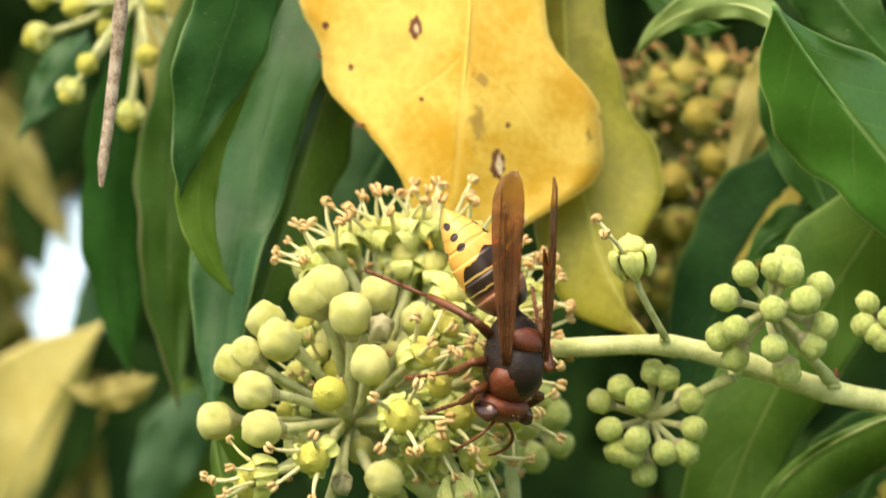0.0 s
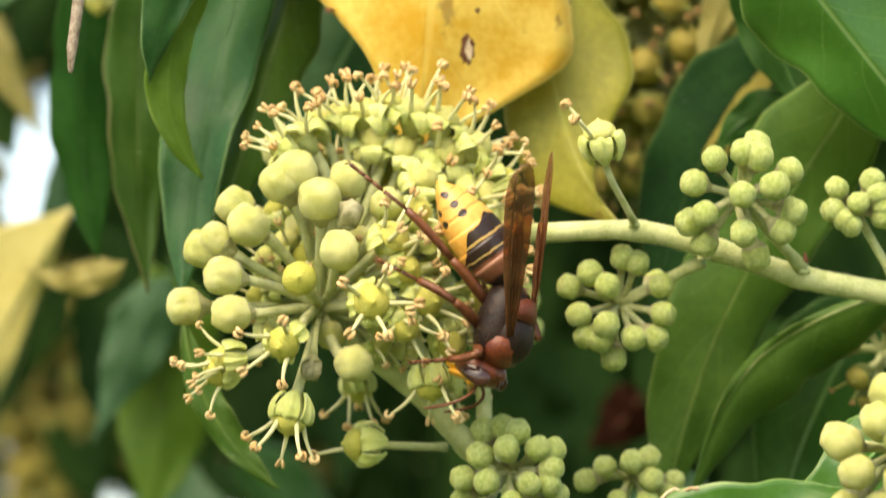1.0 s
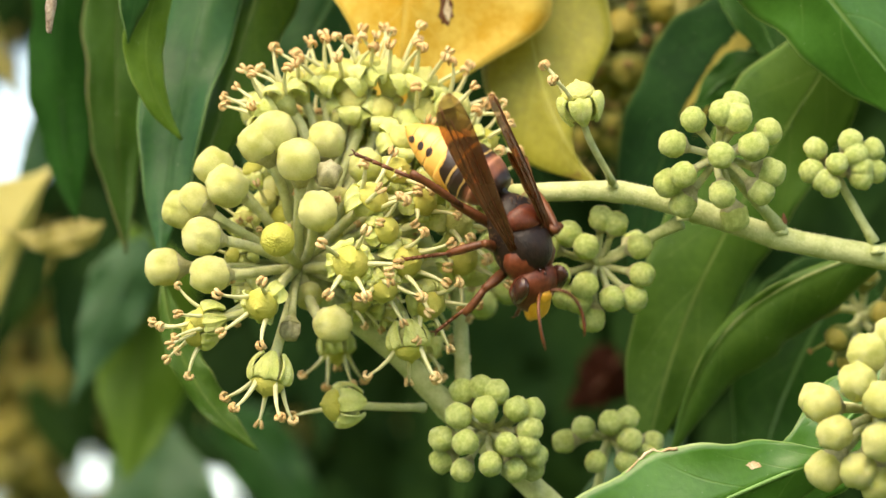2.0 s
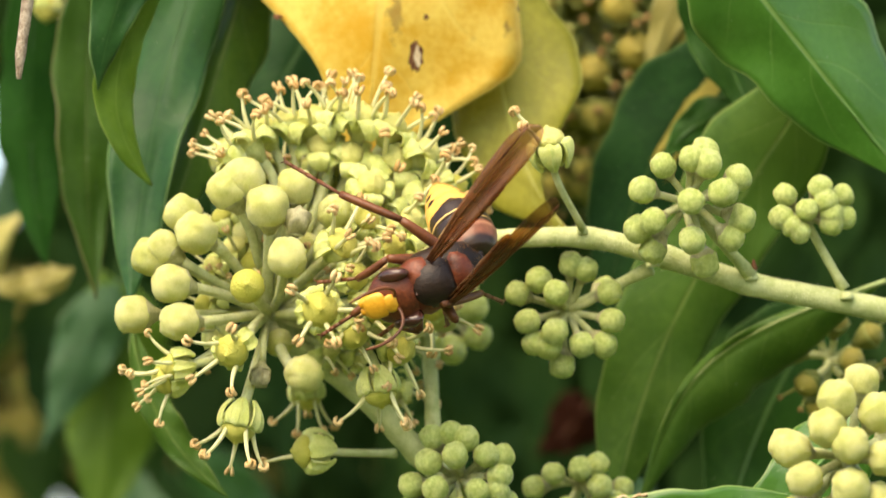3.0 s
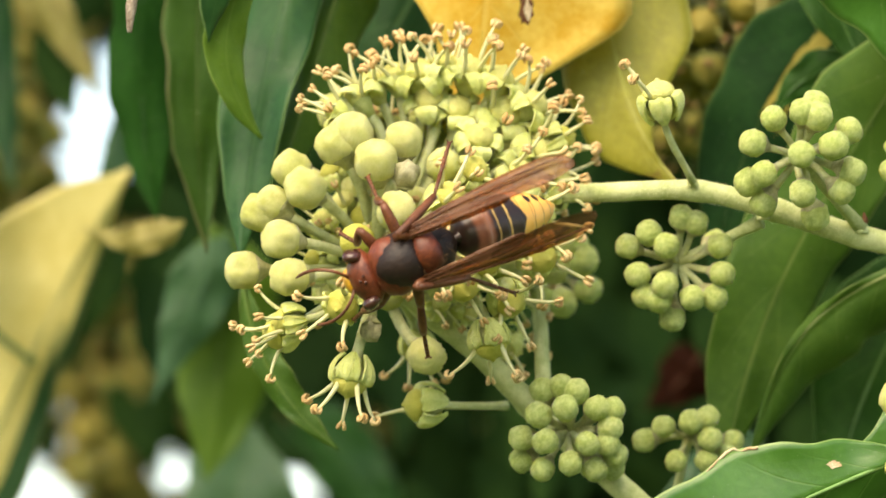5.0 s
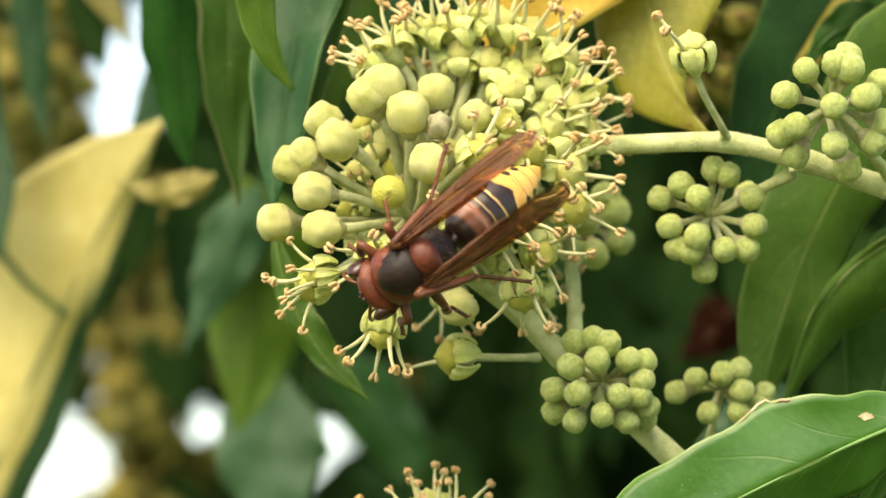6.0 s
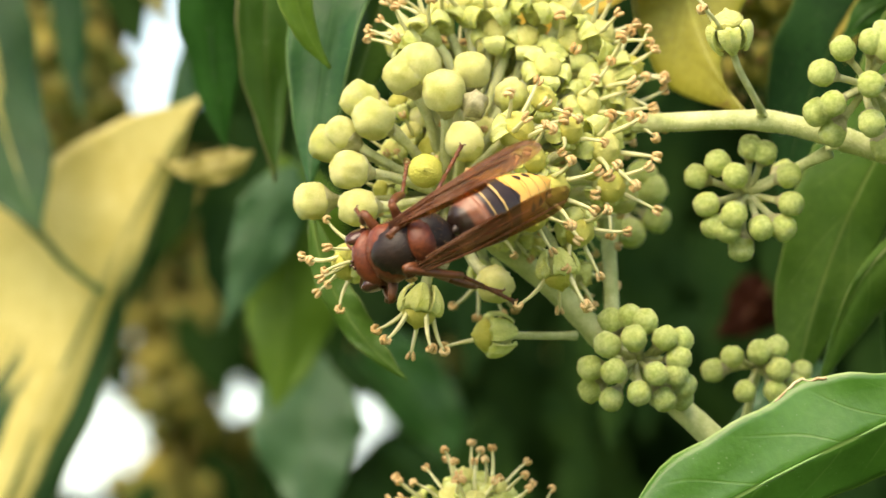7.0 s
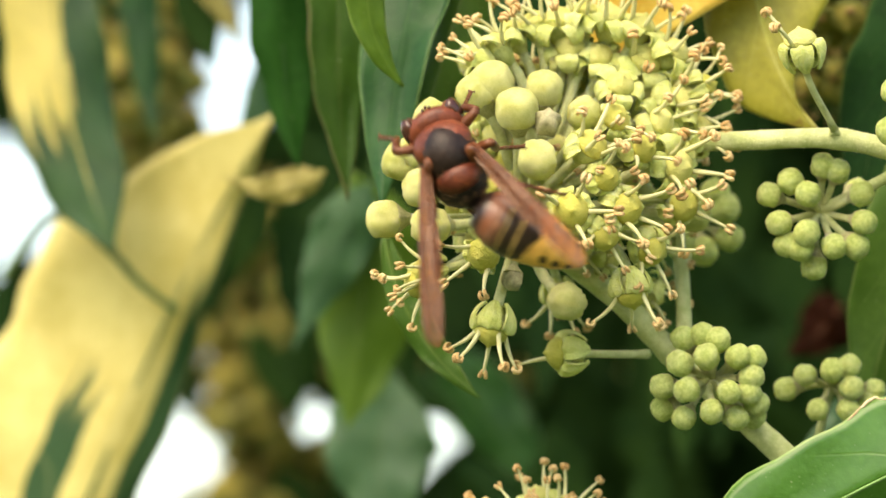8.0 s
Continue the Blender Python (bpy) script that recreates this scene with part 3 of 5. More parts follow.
def woody(name, pts, radii, seed, root, label=""):
    pts = [world_to_plant(*p) for p in pts]
    fine, thick = [], []
    for k in range(len(pts) - 1):
        for i in range(8):
            f = i / 8
            wig = Vector((noise.noise(Vector((k + f, seed, 0))), noise.noise(Vector((k + f, seed, 5))), 0)) * 0.02
            fine.append(pts[k].lerp(pts[k + 1], f) + wig)
            thick.append((radii[k] + (radii[k + 1] - radii[k]) * f) * (1 + 0.12 * noise.noise(Vector((k * 3 + f * 4, seed, 9)))))
    o = BASE.inverted() @ root.matrix_world.translation
    return part(name, tube(bmesh.new(), [p - o for p in fine], thick, 12), BARK, root, label)


climber = thing("climbing_ivy", world_to_plant(0.06, 1.10, 0.0), "old climbing ivy with woody grey-brown stems behind the foliage", "climber")
woody("trunk", [(0.06, 1.10, -0.02), (0.04, 1.10, 0.5), (0.05, 1.09, 1.0), (0.03, 1.08, 1.45), (0.05, 1.06, 1.9), (0.02, 1.04, 2.1)], [0.05, 0.042, 0.038, 0.034, 0.028, 0.02], 1, climber)
woody("limb", [(0.04, 1.08, 1.40), (0.10, 0.95, 1.52), (0.12, 0.80, 1.58), (0.10, 0.66, 1.60)], [0.022, 0.014, 0.008, 0.003], 2, climber)

# ---- buds and flowers ----
def seams(a, z):
    return 1 - ((0.17 * max(0.0, math.cos(5 * a)) ** 10 - 0.045 * math.cos(10 * a)) * (0.5 + 0.5 * z) if z > -0.4 else 0.0)


def warts(seed, much):
    return lambda a, z: 1 + much * noise.noise(Vector((2.6 * math.cos(a) + seed, 2.6 * math.sin(a), 2.6 * z)))


CAP = ((0.84, -0.66), (0.95, -0.53), (1.0, -0.18), (1.0, 0.16), (0.94, 0.46), (0.80, 0.69), (0.56, 0.84), (0.28, 0.92), (0.05, 0.94))
bud_meshes = [mesh_of(lathe(bmesh.new(), CAP, 30, lambda a, z, k=k: seams(a, z) * warts(k * 7, 0.13)(a, z)), BUD) for k in range(4)]
wither_mesh = mesh_of(lathe(bmesh.new(), CAP, 20, lambda a, z: 1 - 0.28 * abs(math.sin(2.5 * a)) * (z > -0.7) + 0.1 * noise.noise(Vector((3 * math.cos(a), 3 * math.sin(a), 3 * z)))), WITHER)
green_meshes = [mesh_of(lathe(bmesh.new(), CAP, 16, lambda a, z, k=k: seams(a, z) * warts(k * 5 + 40, 0.09)(a, z)), SMALL_BUD) for k in range(4)]
calyx_mesh = mesh_of(lathe(bmesh.new(), ((0.30, -1.50), (0.38, -1.28), (0.54, -1.04), (0.72, -0.82), (0.84, -0.68), (0.88, -0.60), (0.84, -0.55), (0.6, -0.6)), 20, lambda a, z: 1 + 0.06 * math.cos(5 * a) + 0.03 * math.cos(10 * a + 1)), CALYX)
cup_mesh = mesh_of(lathe(bmesh.new(), ((0.24, -1.30), (0.34, -1.1), (0.54, -0.80), (0.68, -0.46), (0.74, -0.12), (0.74, 0.0)), 20, lambda a, z: 1 + 0.05 * math.cos(5 * a)), CUP)
yellow_cup_mesh = mesh_of(lathe(bmesh.new(), ((0.24, -1.30), (0.36, -1.1), (0.62, -0.80), (0.82, -0.46), (0.90, -0.12), (0.84, 0.02)), 20, lambda a, z: 1 + 0.10 * math.cos(5 * a)), DISC)
old_cup_mesh = mesh_of(lathe(bmesh.new(), ((0.22, -1.45), (0.34, -1.2), (0.62, -0.72), (0.80, -0.3), (0.86, -0.08), (0.80, 0.0)), 20, lambda a, z: 1 + 0.08 * math.cos(5 * a)), SHADED_OLD_PETAL)
disc_profile = ((0.74, -0.06), (0.78, 0.04), (0.72, 0.20), (0.56, 0.40), (0.34, 0.54), (0.16, 0.61), (0.08, 0.70), (0.04, 0.74))
disc_mesh = mesh_of(lathe(bmesh.new(), disc_profile, 20, warts(3, 0.06)), DISC)
pale_mesh = mesh_of(lathe(bmesh.new(), disc_profile, 20, warts(9, 0.10)), PALE_DISC)
gold_mesh = mesh_of(lathe(bmesh.new(), disc_profile, 16, warts(5, 0.08)), GOLD)


def crisp(bm, material):
    """A smooth mesh whose hard edges stay sharp."""
    me = mesh_of(bm, material)
    me.set_sharp_from_angle(angle=radians(45))
    return me


def petal_bmesh(path, base=0.40, wide=0.46, tip=0.10, ridge=0.06, twist=0.0):
    """A thick pointed petal with three lengthwise ridges that follows a path of (radius, height) out over the cup."""
    bm = bmesh.new()
    rows = []
    n, m = 10, 8
    k = len(path) - 1
    for i in range(n + 1):
        s = i / n
        r, z = [spread([q[c] + 3 for q in path], s) - 3 for c in (0, 1)]
        half = base + (wide - base) * math.sin(min(1.0, s / 0.4) * math.pi / 2) if s < 0.4 else wide + (tip - wide) * ((s - 0.4) / 0.6) ** 1.7
        row = []
        for q in range(m + 1):
            v = 2 * q / m - 1
            lift = ridge * math.cos(2 * math.pi * v) * (1 - 0.6 * s) - 0.30 * half * v * v
            row.append(bm.verts.new((r + lift * (0.4 + 0.6 * s), v * half + twist * s * s, z + lift * 0.7 * (1 - s))))
        rows.append(row)
    for a, b in zip(rows, rows[1:]):
        for q in range(m):
            bm.faces.new((a[q], b[q], b[q + 1], a[q + 1]))
    bm.normal_update()
    bmesh.ops.solidify(bm, geom=bm.faces[:], thickness=0.10)
    bmesh.ops.recalc_face_normals(bm, faces=bm.faces)
    return bm


CLASP = ((0.72, 0.02), (0.92, 0.02), (1.05, -0.22), (1.06, -0.62), (0.92, -1.02), (0.66, -1.38))
HALF = ((0.70, 0.02), (0.98, 0.12), (1.26, 0.06), (1.42, -0.22), (1.42, -0.58), (1.24, -0.86))
ROLLED = ((0.70, 0.02), (1.02, 0.16), (1.34, 0.12), (1.50, -0.16), (1.42, -0.48), (1.16, -0.50))
clasp_meshes = [crisp(petal_bmesh(CLASP, 0.44, 0.58, 0.12, 0.08), PETAL), crisp(petal_bmesh(CLASP, 0.42, 0.54, 0.08, 0.10, 0.05), PETAL)]
petal_meshes = [crisp(petal_bmesh(HALF, 0.44, 0.58, 0.14), PETAL), crisp(petal_bmesh(ROLLED, 0.46, 0.60, 0.34), PETAL), crisp(petal_bmesh(HALF, 0.42, 0.54, 0.08, 0.08, 0.12), PETAL)]


def stamen_meshes(reach, lean, material=None, head=1.0):
    """A curved filament, and the two-lobed anther at its end."""
    material = material or ANTHER
    pts = bezier(Vector((0.66, 0, 0.02)), Vector((0.66 + 0.3 * lean, 0, 0.45 * reach)), Vector((0.66 + 0.75 * lean, 0, 0.8 * reach)), Vector((0.66 + 1.2 * lean, 0, reach)), 6)
    thread = tube(bmesh.new(), pts, [0.125, 0.12, 0.11, 0.10, 0.085, 0.075, 0.06], 6)
    tip_bm = bmesh.new()
    tip = pts[-1]
    for s in (-1, 1):
        tube(tip_bm, [tip + head * Vector((0.22 * math.cos(q), s * (0.12 + 0.06 * math.sin(q)), 0.23 * math.sin(q) - 0.05)) for q in (-1.3, -0.5, 0.3, 1.1, 2.0, 2.9, 3.7)], [q * head for q in (0.05, 0.10, 0.12, 0.125, 0.115, 0.09, 0.045)], 7)
    return mesh_of(thread, FILAMENT if material == ANTHER else SHADED_OLD_PETAL), mesh_of(tip_bm, material)


stamen_pairs = [stamen_meshes(r * 1.12, l * 1.15, None, 0.85) for r, l in ((1.35, 0.55), (1.5, 0.8), (1.15, 1.0), (1.6, 0.35), (1.3, 0.75))]
old_pairs = [stamen_meshes(r, l, OLD_ANTHER, 0.62) for r, l in ((0.9, 0.5), (1.1, 0.7), (0.8, 0.8))]


def stalk_bmesh(a, b, r0, r1, sag):
    far = (b - a).length
    pts = bezier(a, a.lerp(b, 0.4) + sag, b - Vector((0, 0, 0.3 * far)) + sag * 0.4, b, 8)
    return tube(bmesh.new(), pts, [r0 * 1.25] + [r0 + (r1 - r0) * k / 7 for k in range(7)] + [r1 * 1.15], 8)


def bud(root, centre, place, size, rnd, meshes=None, stalk=0.31, name="bud", material=None, n=None):
    """A closed bud on its stalk, which starts at the centre of the umbel."""
    n = (Vector(n) if n else place - centre).normalized()
    ob = part(name, rnd.choice(meshes or bud_meshes), None, root, m=placed(place, n, size, rnd.uniform(0, 6)))
    part("calyx", calyx_mesh, None, ob)
    inv = ob.matrix_basis.inverted()
    sag = Vector([rnd.uniform(-0.5, 0.5) for _ in range(3)]) * size * 0.6
    part("stalk", stalk_bmesh(inv @ centre, Vector((0, 0, -1.45)), stalk, stalk * 1.05, inv.to_3x3() @ sag), material or PEDICEL, ob)
    return ob


def flower(root, centre, place, size, rnd, petals=True, cup=None, disc=None, stamens=5, old=False, n=None, stalk=0.25, droop=0.0, bend=0.6):
    """An open flower: cup, domed nectar disc, petals bent back and stamens."""
    n = (Vector(n) if n else place - centre).normalized()
    ob = part("flower", cup or (old_cup_mesh if old else cup_mesh), None, root, m=placed(place, n, size, rnd.uniform(0, 6)))
    part("nectar_disc", disc or gold_mesh if disc or old else disc_mesh if droop or not petals else pale_mesh, None, ob)
    for k in range(5):
        spin = Matrix.Rotation(k * 2 * math.pi / 5, 4, "Z")
        if petals and rnd.random() < 0.92:
            part("petal", rnd.choice(clasp_meshes if droop else petal_meshes), None, ob, m=spin @ Matrix.Rotation(rnd.uniform(-0.06, 0.1), 4, "Y"))
        if k < stamens:
            thread, head = old_pairs[rnd.randrange(3)] if old else stamen_pairs[rnd.randrange(5)]
            turn = Matrix.Rotation((k + 0.5) * 2 * math.pi / 5 + rnd.uniform(-0.2, 0.2), 4, "Z") @ Matrix.Rotation(rnd.uniform(-0.2, 0.25), 4, "Y")
            part("filament", thread, None, ob, m=turn)
            part("anther", head, None, ob, m=turn)
    inv = ob.matrix_basis.inverted()
    sag = Vector([rnd.uniform(-0.5, 0.5) for _ in range(3)]) * size * bend
    part("stalk", stalk_bmesh(inv @ centre, Vector((0, 0, -1.05)), stalk, stalk, inv.to_3x3() @ sag), PEDICEL, ob)
    return ob


def stem(name, label, pts, radii, knots=(), material=None, under=None):
    """A branch through (x, y, d) places, with swellings at its knots; a thing, or a part under another."""
    pts = [at(*p) for p in pts]
    fine, thick = [], []
    k = len(pts) - 1
    for i in range(k * 8 + 1):
        x = i / 8
        j = min(int(x), k - 1)
        f = x - j
        q = [pts[min(max(j + o, 0), k)] for o in (-1, 0, 1, 2)]
        fine.append(0.5 * (2 * q[1] + (q[2] - q[0]) * f + (2 * q[0] - 5 * q[1] + 4 * q[2] - q[3]) * f * f + (3 * q[1] - q[0] - 3 * q[2] + q[3]) * f ** 3))
        r = radii[j] + (radii[j + 1] - radii[j]) * f
        r *= 1 + sum(0.13 * math.exp(-((x - kn) / 0.12) ** 2) for kn in knots) + 0.05 * noise.noise(Vector((x * 5, r, 0)))
        thick.append(r * U)
    if under:
        o = BASE.inverted() @ under.matrix_world.translation
        return part(name, tube(bmesh.new(), [p - o for p in fine], thick, 14), material or STEM, under, label)
    o = fine[0].copy()
    return thing(name, o, label, "stem", data=mesh_of(tube(bmesh.new(), [p - o for p in fine], thick, 14), material or STEM))


# ---- the branch and its twigs ----
stem("leaf_stalk", "dark green curved leaf stalk out of focus", [(-300, 660, 104), (-208, 548, 104), (-111, 612, 104), (-60, 668, 104), (10, 722, 104)], [9, 9, 9, 8, 7], (), RIBS["variegated_leaf"])
branch = stem("branch", "pale green ivy branch with fine white hairs", [(740, 452, 10), (860, 424, 6), (1010, 417, 2), (1180, 414, 0), (1320, 448, 0), (1470, 496, 0), (1620, 525, 2), (1800, 560, 6)], [14, 16, 17, 18, 20, 20, 21, 23], (3.0, 4.0, 5.0))
for x, y, d, r in ((1172, 404, -1, 10), (1296, 462, -1, 12), (1470, 486, -1, 13), (1640, 520, 1, 13)):
    bm = lathe(bmesh.new(), ((r * 0.95, -4), (r * 1.05, 1), (r * 0.9, 6), (r * 0.7, 10)), 14, lambda a, z: 1 + 0.08 * math.sin(3 * a + z))
    bmesh.ops.scale(bm, vec=(U, U, U), verts=bm.verts)
    part("node_ring", bm, STEM, branch, m=Matrix.Translation(at(x, y, d) - at(740, 452, 10)))


def downy(owner, count, long, seed):
    """Short pale hairs all over a stem, as one part."""
    r = random.Random(seed)
    me = owner.data
    bm = bmesh.new()
    for k in range(count):
        v = me.vertices[r.randrange(len(me.vertices))]
        w = me.vertices[min(v.index + 14, len(me.vertices) - 1)]
        p = v.co.lerp(w.co, r.random())
        n = (v.normal + 0.5 * Vector([r.uniform(-1, 1) for _ in range(3)])).normalized()
        tube(bm, [p, p + n * long * r.uniform(0.5, 1.2) * U], [0.42 * U, 0.2 * U], 3, False)
    part("hair", bm, DOWN, owner, "fine whitish hairs")


downy(branch, 1500, 2.8, 3)
bm = tube(bmesh.new(), [(0, 0, 0), (4 * U, -6 * U, 10 * U), (2 * U, -8 * U, 24 * U)], [7 * U, 6 * U, 1.5 * U], 7)
part("bract", bm, SCAR, branch, "dry brown bract", m=Matrix.Translation(at(1472, 476, -1) - at(740, 452, 10)))
stem("bare_twig", "dry grey-brown broken twig hanging down", [(225, -420, -6), (207, -160, -6), (190, 0, -6), (178, 90, -6), (175, 134, -6)], [13, 12, 11, 9, 4], (1.0, 3.0), BARK)

# ---- the flowering umbel ----
CENTRE = at(619, 548, 4)
main = thing("flower_umbel", CENTRE, "round ivy umbel of yellow-green buds and open flowers", "flower head")
REACH_OUT = 330
stem("stalk", "thick pale green stalk", [(622, 552, 3), (690, 620, 5), (790, 700, 7), (880, 795, 8), (985, 895, 6), (1075, 980, 4), (1200, 1110, 6)], [14, 19, 21, 22, 21, 23, 26], (3.0,), under=main)
# buds: x, y, half width, and the way each one faces (to the right, up, out of the plant)
BUDS = [(376, 548, 33, (-1, 0, 0.35)), (407, 446, 33, (-0.9, 0.3, 0.3)), (430, 428, 30, (-0.7, 0.5, 0.1)), (444, 494, 34, (-0.85, 0.15, 0.6)), (466, 369, 33, (-0.7, 0.6, 0.3)),
        (489, 404, 36, (-0.55, 0.4, 0.75)), (458, 561, 34, (-0.8, 0, 0.7)), (543, 327, 34, (-0.5, 0.8, 0.35)), (572, 309, 38, (-0.3, 0.85, 0.45)), (616, 357, 37, (-0.05, 0.85, 0.6)),
        (665, 322, 33, (0.05, 0.9, 0.5)), (651, 447, 34, (0.15, 0.45, 0.9)), (735, 368, 30, (0.2, 0.5, 0.8))]
# open flowers: x, y, size, the way each faces, petals (none, spread or clasping the cup), stamens
FLOWERS = [(580, 499, 39, (-0.05, 0.15, 1), "none", 0), (551, 614, 38, (-0.35, -0.3, 0.9), "clasp", 4), (708, 541, 40, (0.1, 0.05, 1), "clasp", 5), (808, 537, 38, (0.65, -0.05, 0.75), "clasp", 5),
           (748, 425, 38, (0.55, 0.5, 0.65), "clasp", 5), (431, 664, 34, (-0.85, -0.4, 0.35), "clasp", 5), (446, 640, 30, (-0.95, -0.1, 0.1), "clasp", 5), (562, 752, 38, (-0.25, -1, 0.2), "clasp", 5),
           (576, 247, 32, (-0.7, 0.65, 0.35), "spread", 5), (608, 222, 30, (-0.5, 0.85, 0.15), "spread", 5), (546, 262, 27, (-0.85, 0.5, 0.0), "spread", 5), (695, 202, 34, (-0.1, 1, 0.4), "spread", 5),
           (711, 248, 30, (-0.1, 0.8, 0.65), "spread", 0), (761, 266, 30, (0.1, 0.8, 0.7), "spread", 0), (652, 205, 30, (-0.25, 1, 0.1), "spread", 5), (740, 190, 30, (0.05, 1, 0.1), "spread", 5),
           (782, 199, 34, (0.15, 1, 0.35), "spread", 5), (848, 273, 35, (0.35, 0.5, 0.8), "spread", 2), (838, 215, 31, (0.45, 0.85, 0.2), "spread", 5), (898, 262, 31, (0.7, 0.65, 0.25), "spread", 5),
           (910, 345, 37, (0.85, 0.35, 0.45), "spread", 5), (950, 325, 31, (0.95, 0.3, 0), "clasp", 5), (898, 467, 36, (0.75, 0, 0.65), "spread", 5), (907, 534, 38, (0.5, -0.2, 0.85), "clasp", 5),
           (850, 614, 35, (0.4, -0.45, 0.7), "clasp", 5), (813, 692, 36, (0.15, -1, 0.15), "clasp", 4), (768, 588, 32, (0.3, -0.5, 0.7), "clasp", 4),
           (940, 400, 31, (0.95, 0.15, 0.2), "spread", 5), (870, 385, 30, (0.7, 0.3, 0.6), "spread", 4), (800, 318, 28, (0.25, 0.6, 0.7), "spread", 0),
           (790, 377, 33, (0.4, 0.4, 0.75), "clasp", 2), (838, 432, 33, (0.65, 0.1, 0.65), "clasp", 3), (772, 482, 31, (0.5, 0, 0.8), "clasp", 2)]
# the flowers and buds deeper inside, between the stalks
INNER = [(545, 412, 28), (582, 443, 28), (505, 602, 26), (770, 320, 28), (815, 385, 28), (690, 300, 26), (640, 285, 26), (862, 432, 28), (790, 470, 27), (690, 470, 25), (740, 620, 28), (635, 610, 24), (860, 320, 28), (520, 350, 26), (500, 450, 25), (830, 480, 27), (600, 270, 26), (720, 320, 25), (630, 240, 27), (680, 255, 27), (735, 240, 27), (790, 260, 27), (815, 245, 27), (880, 300, 28), (660, 270, 27), (830, 300, 27), (590, 300, 25), (570, 380, 25), (610, 420, 24), (480, 530, 24), (530, 500, 23), (700, 410, 25), (900, 400, 27), (870, 560, 27), (800, 640, 26)]
rnd = random.Random(11)


def on_ball(x, y, reach=REACH_OUT):
    """The place on the umbel's front at x, y, seen from its middle."""
    rest = (reach * U) ** 2 - ((x - 619) * U) ** 2 - ((548 - y) * U) ** 2
    depth = CENTRE.y * 1000 - (800 * math.sqrt(rest) if rest > 0 else 0.0)
    return at(x, y, depth) - CENTRE


def outward(x, y, ease=0.45):
    """The way a flower at x, y faces: more to the side than the ball's own slope."""
    p = on_ball(x, y, 310)
    return (p.x, p.y * ease, p.z + 20 * U)


def faced(way):
    return (way[0], -way[2], way[1])


for x, y, r, way in BUDS:
    bud(main, Vector((0, 0, 0)), on_ball(x, y, 290), r * U, rnd, n=faced(way), stalk=0.26)
for x, y, r, way, petals, stamens in FLOWERS:
    flower(main, Vector((0, 0, 0)), on_ball(x, y, 310), r * (1.15 if petals == "spread" else 1.0) * U, rnd, petals=petals != "none", stamens=stamens, n=faced(way), droop=0.5 if petals == "clasp" else 0.0)
for k, (x, y, r) in enumerate(INNER):
    if k % 4 == 3:
        bud(main, Vector((0, 0, 0)), on_ball(x, y, 250) * 0.86 + Vector((0, 0.0075, 0)), r * U, rnd)
    else:
        flower(main, Vector((0, 0, 0)), on_ball(x, y, 260) * 0.88 + Vector((0, 0.0075, 0)), r * U, rnd, stamens=3, n=outward(x, y, 0.5), droop=0.5 * (k % 2))
flower(main, at(838, 796, 7) - CENTRE, at(680, 791, 0) - CENTRE, 38 * U, rnd, stamens=1, n=(-1, -0.35, 0.05), stalk=0.2, droop=0.5, bend=0.1)
flower(main, Vector((0, 0, 0)), at(684, 700, 12) - CENTRE, 32 * U, rnd, n=(0.1, 0, -1), droop=0.5)
pressed = bud(main, Vector((0, 0, 0)), on_ball(677, 649, 270), 33 * U, rnd, n=faced((0.3, -0.1, 1)))
bud(main, Vector((0, 0, 0)), on_ball(669, 383, 280), 26 * U, rnd, [wither_mesh])
bud(main, Vector((0, 0, 0)), on_ball(602, 660, 240), 20 * U, rnd, [wither_mesh], n=(-0.1, -0.5, -1))
# the far side of the umbel
for k in range(26):
    a = k * 2.39996
    n = Vector((math.cos(a) * math.sqrt(1 - (k / 40) ** 2), 0.15 + 0.8 * k / 26, math.sin(a) * math.sqrt(1 - (k / 40) ** 2))).normalized()
    if n.z < -0.55 or n.x < -0.45:
        continue
    place = n * U * (290 if k % 2 else 310)
    if k % 3:
        flower(main, Vector((0, 0, 0)), place, 31 * U, rnd)
    else:
        bud(main, Vector((0, 0, 0)), place, 34 * U, rnd)


# ---- the green bud umbels ----
def green_umbel(label, centre, foot, buds, size, reach, stalk_r=9, material=None, meshes=None, squash=0.9, extra=0, bend=(0, 0)):
    """A small umbel of closed buds round a centre on its own stalk."""
    c = at(*centre)
    root = thing("bud_umbel", c, label, "bud cluster", "ivy umbels in bud")
    f = at(*foot) - c
    mid = f * 0.5 + Vector((bend[0] * U, 0, -bend[1] * U))
    part("stalk", tube(bmesh.new(), [f, f.lerp(mid, 0.5), mid, mid * 0.45, Vector((0, 0, 0))], [stalk_r * 1.4 * U, stalk_r * U, stalk_r * U, stalk_r * U, stalk_r * 1.3 * U], 10), STEM, root)
    r = random.Random(int(centre[0]))
    for x, y in buds:
        k = centre[2] * 0.001 / DIST + 1
        dx, dz = (x - centre[0]) * U * k, (centre[1] - y) * U * k
        rest = (reach * U) ** 2 - dx * dx - dz * dz
        dy = -math.sqrt(rest) * squash if rest > 0 else r.uniform(-0.25, 0.3) * reach * U
        bud(root, Vector((0, 0, 0)), Vector((dx, dy, dz)), size * U * r.uniform(0.93, 1.07), r, meshes or green_meshes, stalk=0.27, material=material)
    for k in range(extra):
        a = k * 2.4 + 0.5
        bud(root, Vector((0, 0, 0)), Vector((math.cos(a) * 0.75, 0.5, math.sin(a) * 0.75)) * reach * U, size * U * 0.95, r, meshes or green_meshes, stalk=0.27)
    return root


